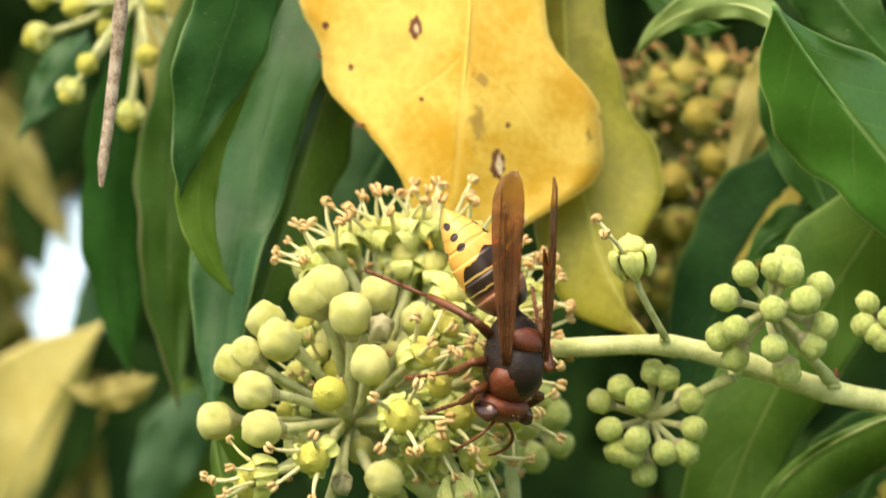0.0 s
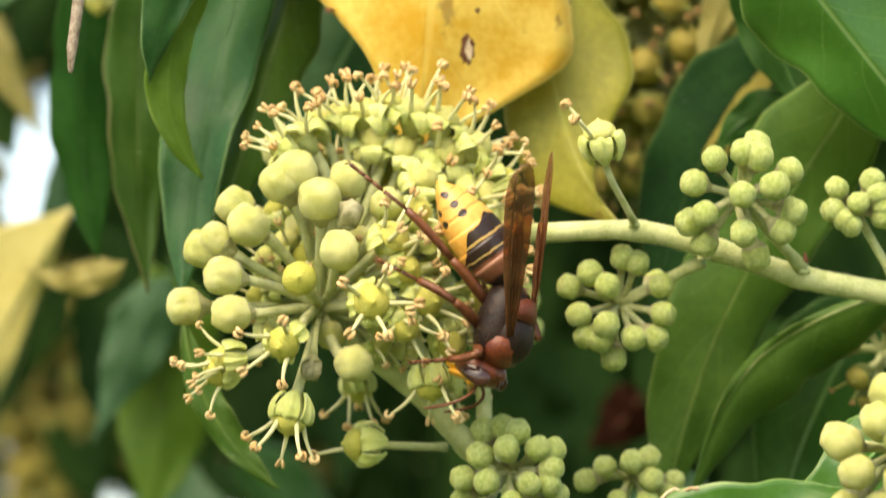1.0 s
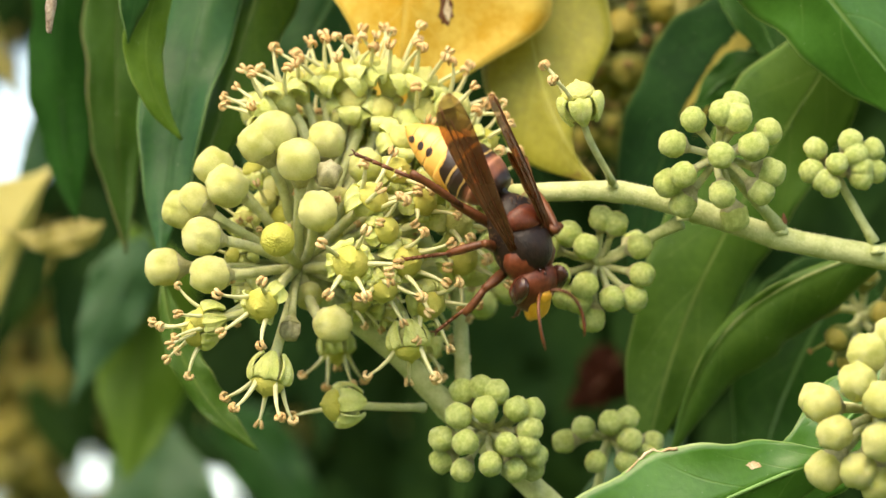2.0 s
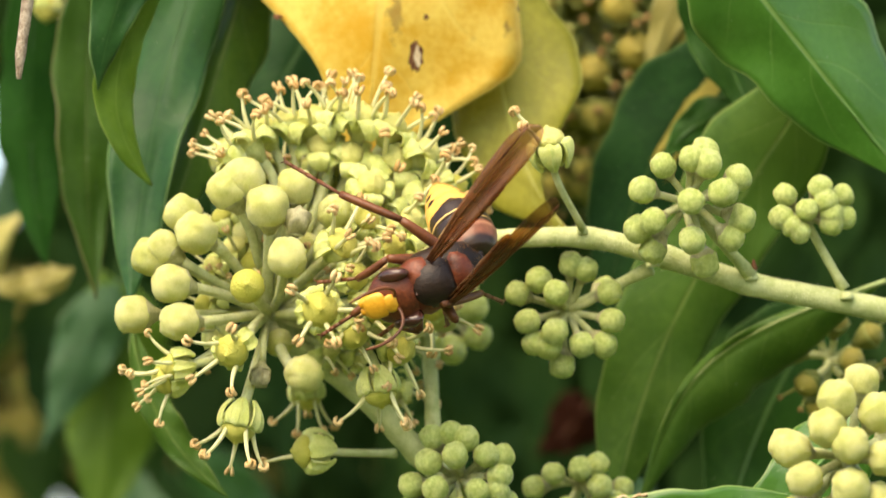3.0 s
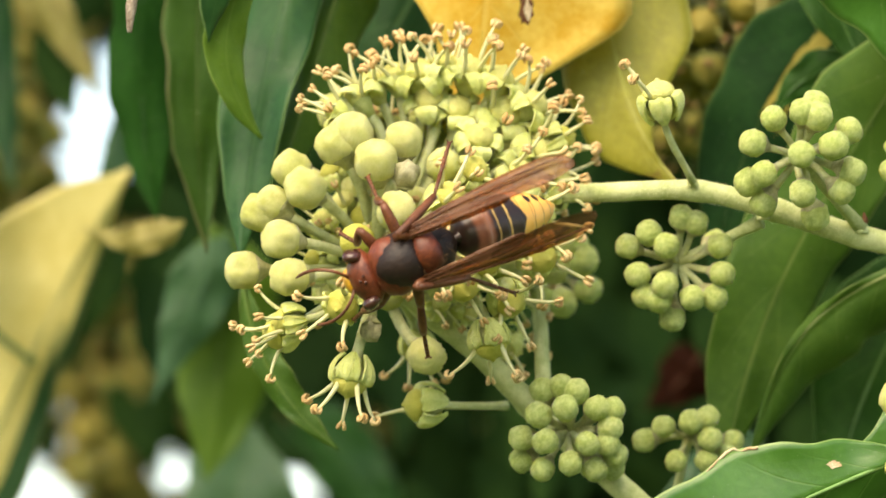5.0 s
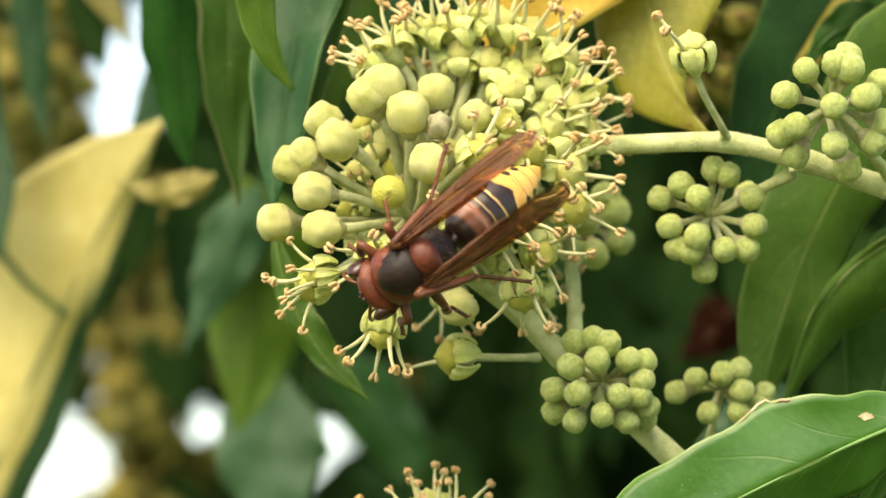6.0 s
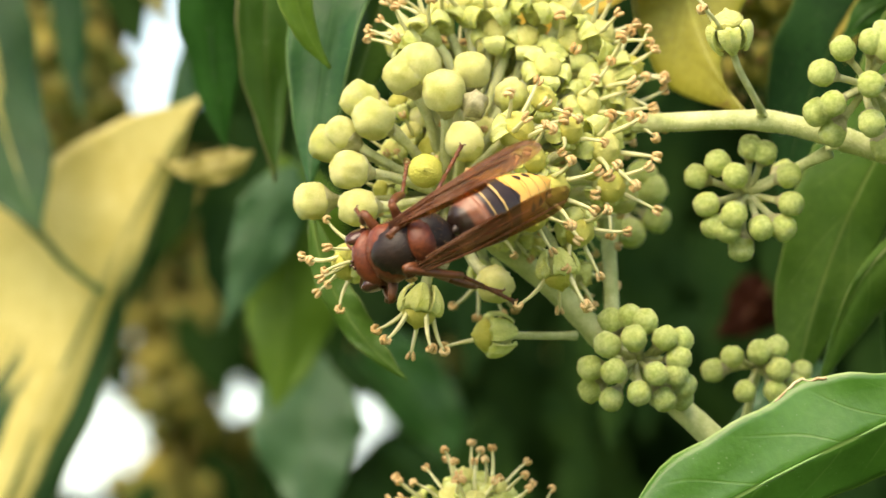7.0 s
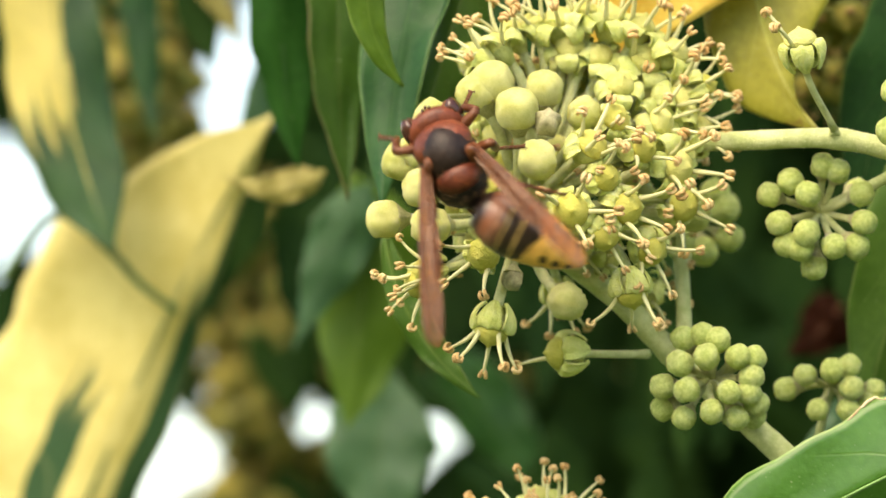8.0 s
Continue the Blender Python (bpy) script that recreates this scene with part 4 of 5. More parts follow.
green_umbel("round umbel of small green ivy buds on spokes", (1358, 352, -6), (1470, 480, -1), [(1311, 287), (1275, 330), (1293, 385), (1268, 400), (1296, 436), (1362, 419), (1434, 414), (1390, 460), (1452, 380), (1417, 335), (1446, 308), (1390, 283), (1362, 275), (1386, 262), (1359, 350)], 24, 104, 10)
green_umbel("small umbel of green ivy buds on a side twig", (1562, 375, 2), (1636, 505, 2), [(1528, 338), (1520, 378), (1540, 395), (1565, 365), (1592, 325), (1600, 350), (1610, 372), (1610, 390), (1552, 405), (1632, 340), (1636, 378)], 21, 68, 8)
green_umbel("umbel of green ivy buds below the branch", (1145, 542, 6), (1292, 468, 1), [(1055, 512), (1092, 488), (1122, 510), (1150, 460), (1176, 470), (1072, 562), (1120, 580), (1085, 600), (1110, 606), (1168, 603), (1208, 603), (1222, 560), (1218, 510), (1135, 640)], 23, 106, 10, extra=1)
green_umbel("tight umbel of green ivy buds beside the stalk", (955, 838, 0), (990, 905, 5), [(905, 765), (938, 758), (965, 766), (1000, 795), (1028, 800), (945, 795), (898, 808), (868, 850), (910, 855), (870, 890), (905, 905), (955, 893), (985, 858), (1020, 860), (1035, 880), (998, 905), (1030, 905), (1025, 832)], 22, 100, 14)
green_umbel("loose umbel of small green ivy buds", (1165, 850, 12), (1140, 960, 12), [(1085, 855), (1118, 828), (1165, 820), (1195, 812), (1200, 850), (1243, 855), (1140, 890), (1195, 890), (1232, 880)], 21, 86, 8)
green_umbel("green ivy buds hidden behind the flowers", (930, 560, 26), (905, 640, 20), [(976, 537), (986, 587), (940, 612), (900, 600), (960, 510)], 27, 80, 9, extra=2)
stem("twig", "pale green side twig between the umbels", [(893, 560, 14), (902, 640, 12), (906, 720, 8), (908, 780, 6)], [13, 13, 14, 15], (1.0,))
green_umbel("pale yellow-green ivy umbel with large buds", (1640, 810, -20), (1720, 980, -14), [(1617, 697), (1537, 787), (1597, 747), (1557, 837), (1637, 777), (1547, 907), (1637, 852), (1665, 667), (1600, 905), (1640, 930), (1690, 720), (1700, 800), (1690, 880)], 32, 135, 14, meshes=bud_meshes, extra=3)

# the single opened bud on the branch
c = at(1172, 398, -2)
single = thing("single_flower", c, "single opening ivy flower on its own stalk", "flower")
flower(single, Vector((0, 0, 0)), at(1112, 242, -8) - c, 38 * U, random.Random(9), stamens=2, disc=pale_mesh, n=(-0.18, -0.25, 1), stalk=0.17, droop=0.5, bend=0.1)


# ---- umbels of old flowers further off ----
def old_umbel(label, centre, count, size, reach, seed, stamens=3, arc=(0.0, 6.283), lean=0.5, foot=None, old=True):
    c = at(*centre)
    root = thing("old_umbel", c, label, "flower head", "ivy umbels past flowering")
    r = random.Random(seed)
    for k in range(count):
        a = arc[0] + (arc[1] - arc[0]) * ((k * 0.618) % 1)
        t = math.sqrt((k + 0.5) / count)
        n = Vector((math.cos(a) * t, -math.sqrt(max(0.02, 1 - t * t)) * lean, math.sin(a) * t)).normalized()
        flower(root, Vector((0, 0, 0)), n * reach * U * (r.uniform(0.85, 1.1) if centre[2] < 100 else r.uniform(0.35, 1.35)), size * U, r, petals=not old, stamens=stamens, old=old)
    if foot:
        part("stalk", tube(bmesh.new(), [at(*foot) - c, Vector((0, 0, 0))], [12 * U, 12 * U], 8), STEM, root)
    return root


old_umbel("olive ivy umbel with brown stamens, out of focus", (1225, 90, 60), 40, 47, 185, 1, 4)
c = at(245, -205, 46)
past = thing("old_umbel", c, "yellow ivy umbel past flowering on long stalks", "flower head", "ivy umbels past flowering")
r = random.Random(2)
for x, y, size, petals in ((51, -128, 27, True), (146, -80, 24, False), (256, -93, 25, False), (114, -28, 25, True), (224, 17, 28, True), (181, -143, 24, False), (276, -188, 24, False), (332, -122, 24, False), (120, -185, 26, False), (310, -60, 22, False), (170, -200, 24, True), (60, -200, 24, False)):
    p = at(x, y, 40 + r.uniform(-3, 6)) - c
    flower(past, Vector((0, 0, 0)), p, size * U, r, petals=petals, stamens=0, n=(p.x, -0.3 * p.length, p.z), cup=yellow_cup_mesh, droop=0.5, stalk=0.28)
old_umbel("withered brownish ivy flowers", (1610, 630, 20), 9, 30, 90, 3, 2)
old_umbel("fresh ivy flowers with pale stamens", (660, 1150, 8), 18, 30, 112, 4, 5, old=False)
for k, (x, y, d) in enumerate(((606, 850, 290), (802, 855, 300), (425, 860, 240))):
    old_umbel("a few yellow ivy flowers far out of focus", (x, y, d), 7, 32, 50, 60 + k, 1)
for k, (x, y, d) in enumerate(((115, 560, 270), (215, 610, 240), (110, 740, 280), (225, 760, 250), (140, 880, 260), (215, 1010, 270), (110, 1080, 260), (-80, 210, 190), (-50, 300, 180), (0, 180, 200), (-45, 400, 190), (1140, 250, 84), (20, 60, 260), (60, 40, 260))):
    old_umbel("golden ivy umbel far out of focus", (x, y, d), 32, 40 if d > 100 else 34, 115, 20 + k, 1)


# ---- the hornet ----
CHITIN_RED = plain("red_brown_chitin", (0.060, 0.012, 0.006), (0.19, 0.044, 0.018), 330, 0.42, 0.4, 0.6, 0.0001, 2600)
CHITIN_DARK = plain("black_brown_chitin", (0.008, 0.005, 0.005), (0.030, 0.015, 0.011), 260, 0.46, 0.3, 0.7, 0.0001, 2600)
CHITIN_LEG = plain("leg_chitin", (0.065, 0.019, 0.008), (0.18, 0.058, 0.022), 300, 0.4, 0.4, 0.4, 0.00006, 2600)
CHITIN_YELLOW = plain("yellow_chitin", (0.62, 0.27, 0.02), (0.80, 0.42, 0.05), 300, 0.35, 0.5, 0.3, 0.00006, 2600)
EYE_SHELL = plain("compound_eye", (0.030, 0.010, 0.008), (0.075, 0.026, 0.018), 500, 0.18, 0.6, 0.3, 0.00003, 8000)
HAIR = plain("fine_hair", (0.20, 0.10, 0.05), (0.36, 0.22, 0.12), 400, 0.8, 0.1)


def abdomen_material():
    """Red-brown and black in front with thin yellow bands, yellow behind with dark dots and seams."""
    n = Nodes("banded_abdomen")
    p = n.node("ShaderNodeSeparateXYZ", n.coord())
    px, py, pz = p, n.t.nodes[-1].outputs[1], n.t.nodes[-1].outputs[2]
    where = n.coord()
    wob = n.math("MULTIPLY_ADD", n.noise(where, 420, 3), 0.05, -0.025)
    s = n.math("ADD", n.math("MULTIPLY", px, -1 / (215 * U)), wob)
    side = n.math("ABSOLUTE", n.math("ARCTAN2", py, n.math("ADD", pz, 20 * U)))
    fine = n.noise(where, 1500, 3)
    red = n.mix(fine, (0.13, 0.042, 0.022), (0.29, 0.11, 0.06))
    dark = n.mix(fine, (0.012, 0.007, 0.006), (0.040, 0.020, 0.014))
    yellow = n.mix(n.range(n.noise(where, 250, 3), 0.35, 0.65), (0.66, 0.31, 0.055), (0.84, 0.47, 0.12))
    cream = (0.56, 0.37, 0.13)

    def band(a, b, soft=0.008):
        return n.math("MULTIPLY", n.range(s, a - soft, a + soft), n.range(s, b + soft, b - soft))

    c = n.mix(n.range(n.math("ADD", s, n.math("MULTIPLY", n.math("SQRT", n.math("ADD", n.math("MULTIPLY", py, py), n.math("MULTIPLY", pz, pz))), 0.10 / (60 * U))), 0.15, 0.20), dark, red)
    c = n.mix(n.math("MULTIPLY", band(0.20, 0.245, 0.02), 0.7), c, (0.40, 0.19, 0.12))
    c = n.mix(n.range(s, 0.245, 0.28), c, dark)
    c = n.mix(band(0.300, 0.312, 0.006), c, cream)
    c = n.mix(n.math("MULTIPLY", band(0.415, 0.435, 0.005), n.range(side, 1.9, 1.3)), c, cream)
    tooth = n.math("MULTIPLY_ADD", n.math("ABSOLUTE", n.math("SINE", n.math("MULTIPLY", side, 2.1))), -0.07, n.range(side, 0.8, 1.6, 0.60, 0.36))
    c = n.mix(n.range(n.math("SUBTRACT", s, tooth), -0.008, 0.008), c, yellow)
    for k in (0.70, 0.80, 0.90):
        c = n.mix(n.math("MULTIPLY", band(k - 0.004, k + 0.004, 0.007), 0.85), c, (0.20, 0.075, 0.012))
        for mid in (0.62, 1.45):
            dx = n.math("MULTIPLY", n.math("SUBTRACT", s, k - 0.009), 2.4)
            da = n.math("MULTIPLY", n.math("SUBTRACT", side, mid), 0.42)
            far = n.math("SQRT", n.math("ADD", n.math("MULTIPLY", dx, dx), n.math("MULTIPLY", da, da)))
            c = n.mix(n.range(far, 0.085, 0.06), c, dark)
    n.bump(fine, 0.3, 0.00006)
    return n.done(c, 0.33, 0.5)


ABDOMEN = abdomen_material()


def wing_material():
    """Thin amber membrane with a brown cast: part of the light passes straight through."""
    n = Nodes("wing_membrane")
    where = n.coord()
    c = n.mix(n.noise(where, 300, 3), (0.14, 0.058, 0.028), (0.30, 0.15, 0.080))
    n.bump(n.noise(where, 700, 3), 0.5, 0.0001)
    along = n.math("MULTIPLY", n.node("ShaderNodeSeparateXYZ", where), -1 / (340 * U))
    tip = n.range(along, 0.62, 0.95)
    clear = n.node("ShaderNodeBsdfTransparent", n.mix(tip, (0.70, 0.42, 0.21), (0.86, 0.74, 0.62)))
    share = n.math("ADD", n.range(n.noise(where, 200, 3), 0.3, 0.7, 0.46, 0.68), n.math("MULTIPLY", tip, 0.08))
    n.put(n.node("ShaderNodeMixShader", share, n.b.outputs[0], clear), n.out.inputs[0])
    return n.done(c, 0.32, 0.6)


WING = wing_material()


def loft(bm, stations, seg=20, power=1.0):
    """A closed body along x through stations of (x, half width, half height, height of the middle), in units."""
    rings = []
    for x, ry, rz, zc in stations:
        rings.append([bm.verts.new((x * U, ry * U * math.cos(a), (zc + rz * math.sin(a)) * U)) for a in [2 * math.pi * k / seg for k in range(seg)]])
    for a, b in zip(rings, rings[1:]):
        for k in range(seg):
            bm.faces.new((a[k], a[(k + 1) % seg], b[(k + 1) % seg], b[k]))
    bm.faces.new(rings[0][::-1])
    bm.faces.new(rings[-1])
    bmesh.ops.recalc_face_normals(bm, faces=bm.faces)
    return bm


def swell(x0, x1, ry, rz, zc=0.0, n=9, blunt=0.5):
    """Stations of a rounded body from x0 to x1."""
    return [(x0 + (x1 - x0) * (0.5 - 0.5 * math.cos(math.pi * k / n)), max(0.02, math.sin(math.pi * k / n) ** blunt) * ry, max(0.02, math.sin(math.pi * k / n) ** blunt) * rz, zc) for k in range(n + 1)]


hornet = thing("hornet", at(765, 520, -22), "red-brown and yellow European hornet crawling over the flowers", "insect")
part("pronotum", loft(bmesh.new(), [(8, 30.5, 30, 6), (20, 50.1, 36, 7), (38, 53.4, 37, 6), (55, 46.9, 33, 2), (68, 33.8, 25, -3), (75, 15.3, 12, -5)]), CHITIN_RED, hornet, "red-brown collar")
part("mesonotum", loft(bmesh.new(), [(-24, 12, 20, 12), (-18, 38, 36, 6), (-4, 46, 46, 5), (16, 47, 48, 6), (34, 44, 46, 6), (47, 36, 41, 5), (57, 23, 33, 5), (63, 8, 18, 9)]), CHITIN_DARK, hornet, "dark brown back plate")
part("scutellum", loft(bmesh.new(), [(-57, 8, 10, 22), (-51, 28, 22, 20), (-41, 38, 32, 14), (-28, 42, 38, 11), (-18, 38, 37, 11), (-11, 18, 26, 14)]), CHITIN_RED, hornet, "red-brown rear shield")
part("thorax", loft(bmesh.new(), [(-82, 7.6, 8, -8), (-76, 19.6, 18, -8), (-62, 39.2, 34, -8), (-44, 48.0, 42, -8), (-10, 52.3, 46, -8), (25, 52.3, 45, -9), (52, 43.6, 38, -9), (66, 28.3, 24, -9)]), CHITIN_DARK, hornet)
fuzz = bmesh.new()
hr = random.Random(8)
for k in range(420):
    a, x = hr.uniform(0, 6.283), hr.uniform(-74, 70)
    rad = 50 * math.sqrt(max(0.05, 1 - (x / 86) ** 2))
    p = Vector((x * U, rad * U * math.cos(a), (rad * 0.93 * math.sin(a) - 6) * U))
    q = p + Vector((hr.uniform(-5, 2) * U, math.cos(a) * 9 * U, math.sin(a) * 9 * U))
    tube(fuzz, [p, q], [0.55 * U, 0.25 * U], 3, False)
part("hair", fuzz, HAIR, hornet)

# head: its own space has the neck at the origin and the face towards x
head = part("head", loft(bmesh.new(), [(0, 12, 14, 0), (4, 38, 31, -2), (13, 50, 40, -5), (26, 51, 44, -9), (38, 43, 42, -14), (48, 28, 33, -20), (54, 11, 16, -24)]), CHITIN_RED, hornet, m=Matrix.Translation((63 * U, 0, -8 * U)))
for s in (-1, 1):
    eye = loft(bmesh.new(), swell(-17, 17, 13, 29, 0, 8))
    bmesh.ops.transform(eye, matrix=Matrix.Translation((29 * U, s * 42 * U, 4 * U)) @ Matrix.Rotation(s * 0.35, 4, "Z"), verts=eye.verts)
    part("eye", eye, EYE_SHELL, head)
    pts = bezier(Vector((48, s * 10, 2)), Vector((62, s * 34, 26)), Vector((96, s * 56, 10)), Vector((136, s * 44, -34)), 12)
    part("antenna", tube(bmesh.new(), [p * U for p in pts], [3.8 * U, 3.2 * U, 2.7 * U] + [2.9 * U] * 9 + [1.6 * U], 8), CHITIN_LEG, head, "orange-brown antenna")
    jaw = loft(bmesh.new(), swell(-4, 24, 9, 9, 0, 6))
    bmesh.ops.transform(jaw, matrix=Matrix.Translation((44 * U, s * 13 * U, -46 * U)) @ Matrix.Rotation(1.15, 4, "Y") @ Matrix.Rotation(-s * 0.4, 4, "Z"), verts=jaw.verts)
    part("mandible", jaw, CHITIN_YELLOW, head, "yellow jaw")
face = loft(bmesh.new(), swell(-25, 25, 24, 10, 0, 8))
bmesh.ops.transform(face, matrix=Matrix.Translation((52 * U, 0, -31 * U)) @ Matrix.Rotation(1.2, 4, "Y"), verts=face.verts)
part("clypeus", face, CHITIN_YELLOW, head, "yellow face plate")
brow = loft(bmesh.new(), swell(-12, 12, 17, 7, 0, 6))
bmesh.ops.transform(brow, matrix=Matrix.Translation((52 * U, 0, -5 * U)) @ Matrix.Rotation(1.0, 4, "Y"), verts=brow.verts)
part("frons", brow, CHITIN_YELLOW, head, "yellow brow")
for y, x in ((0, 30), (-6, 22), (6, 22)):
    dot = bmesh.new()
    bmesh.ops.create_uvsphere(dot, u_segments=8, v_segments=6, radius=3.2 * U)
    bmesh.ops.translate(dot, verts=dot.verts, vec=(x * U, y * U, 36.5 * U))
    part("ocellus", dot, EYE_SHELL, head)

# abdomen: six overlapping rings behind the waist at the origin
waist = part("abdomen", loft(bmesh.new(), [(6, 7, 7, 0), (-4, 7, 7, 0), (-12, 14, 14, 0), (-22, 30, 28, 0)]), ABDOMEN, hornet, "waist", m=Matrix.Translation((-80 * U, 0, -8 * U)))


def girth(x):
    s = x / 215
    return 53 * (math.sin(min(1.0, (s + 0.012) / 0.36) * math.pi / 2) ** 0.42 if s < 0.36 else max(0.03, math.cos((s - 0.36) / 0.645 * math.pi / 2)) ** 0.62)


for x0, x1 in ((8, 50), (44, 87), (82, 122), (117, 146), (142, 172), (168, 196), (190, 214)):
    st = []
    for k in range(8):
        x = x0 + (x1 - x0) * k / 7
        lip = 1.0 + 0.035 * (k / 7) - (0.03 if k == 0 else 0.0)
        st.append((-x, girth(x) * lip, girth(x) * lip * 0.9, -4 * math.sin(x / 215 * math.pi)))
    st.append((-x1 - 0.5, girth(x1) * 0.93, girth(x1) * 0.83, -4 * math.sin(x1 / 215 * math.pi)))
    part("tergite", loft(bmesh.new(), st, 28), ABDOMEN, waist)
sting_bm = tube(bmesh.new(), [(-208 * U, 0, 0), (-220 * U, 0, -2 * U)], [5 * U, 1.5 * U], 6)
part("tip", sting_bm, CHITIN_YELLOW, waist)


def wing_bmesh(length, width, seed):
    """A folded wing along -x: long, narrow, pleated."""
    bm = bmesh.new()
    n, m = 22, 8
    rows = []
    for i in range(n + 1):
        s = i / n
        w = width * (0.22 + 0.78 * math.sin(min(1, s / 0.85) * math.pi / 2)) * (1 if s < 0.8 else math.sqrt(max(0.02, 1 - ((s - 0.8) / 0.205) ** 2)))
        row = []
        for j in range(m + 1):
            v = j / m
            pleat = 4 * math.sin(v * 9 + seed) * math.sin(s * 2.9) + 2 * noise.noise(Vector((s * 6, v * 4, seed)))
            row.append(bm.verts.new((-s * length * U, (v - 0.32) * w * U, (pleat - 12 * s * s) * U)))
        rows.append(row)
    for a, b in zip(rows, rows[1:]):
        for j in range(m):
            bm.faces.new((a[j], b[j], b[j + 1], a[j + 1]))
    bm.normal_update()
    bmesh.ops.solidify(bm, geom=bm.faces[:], thickness=0.4 * U)
    return bm


wings = {}
for s, key in ((1, "l"), (-1, "r")):
    bm = wing_bmesh(340, 56, 2 + s)
    if s < 0:
        bmesh.ops.scale(bm, vec=(1, -1, 1), verts=bm.verts)
        bmesh.ops.reverse_faces(bm, faces=bm.faces)
    # fore wing: the leading edge lies outwards
    w = part("wing", bm, WING, hornet, "amber brown folded wing", m=Matrix.Translation((12 * U, s * 42 * U, 28 * U)))
    for off, end, r in ((22, 320, 2.8), (13, 290, 1.6), (2, 260, 1.2), (-10, 210, 1.0)):
        pts = [Vector((-end * U * k / 9, s * (off * min(1, 0.3 + k / 5)) * U, (2 - 12 * (end * k / 9 / 340) ** 2) * U)) for k in range(10)]
        part("vein", tube(bmesh.new(), pts, [r * U * (1 - 0.06 * k) for k in range(10)], 6), CHITIN_LEG, w)
    bm = wing_bmesh(195, 26, 5 + s)
    if s < 0:
        bmesh.ops.scale(bm, vec=(1, -1, 1), verts=bm.verts)
        bmesh.ops.reverse_faces(bm, faces=bm.faces)
    part("hind_wing", bm, WING, w, m=Matrix.Translation((-18 * U, -s * 6 * U, -5 * U)))
    wings[key] = w


def limb_bmesh(length, r0, r1):
    return tube(bmesh.new(), [(length * U * k / 6, 0, (3 * math.sin(k / 6 * math.pi)) * U) for k in range(7)], [(r0 + (r1 - r0) * k / 6) * U * (1 + 0.25 * math.sin(k / 6 * math.pi)) for k in range(7)], 8)


def tarsus_bmesh(length):
    """Five short joints and a pair of claws."""
    bm = bmesh.new()
    x = 0.0
    for k, share in enumerate((0.42, 0.18, 0.14, 0.11, 0.15)):
        tube(bm, [(x * U, 0, 0), ((x + length * share * 0.5) * U, 0, 0), ((x + length * share * 0.96) * U, 0, 0)], [3.0 * U, 3.4 * U, 4.2 * U], 7)
        x += length * share
    for s in (-1, 1):
        tube(bm, [(x * U, 0, 0), ((x + 6) * U, s * 5 * U, 0), ((x + 9) * U, s * 6 * U, -5 * U)], [1.6 * U, 1.3 * U, 0.5 * U], 5)
    return bm


# legs: hip place, lengths of femur, tibia and tarsus, usual foothold on the body's own axes, sideways sign
LEGS = []
for s in (1, -1):
    for hip, lens, foot in (((46, 24, -34), (62, 58, 66), (104, 84, -108)), ((8, 28, -40), (74, 74, 80), (0, 118, -116)), ((-34, 26, -38), (98, 116, 126), (-112, 128, -110))):
        segs = [part(name, bm, CHITIN_LEG, hornet) for name, bm in (("femur", limb_bmesh(lens[0], 9.0, 7.0)), ("tibia", limb_bmesh(lens[1], 6.0, 6.5)), ("tarsus", tarsus_bmesh(lens[2])))]
        LEGS.append((segs, Vector((hip[0], s * hip[1], hip[2])), lens, Vector((foot[0], s * foot[1], foot[2])), s))


def basis(x_axis, z_hint, place):
    """A pose whose x axis is given and whose z axis leans as near as may be to the hint."""
    x = Vector(x_axis).normalized()
    z = Vector(z_hint) - x * Vector(z_hint).dot(x)
    z.normalize()
    m = Matrix((x, z.cross(x), z)).transposed().to_4x4()
    m.translation = place
    return m


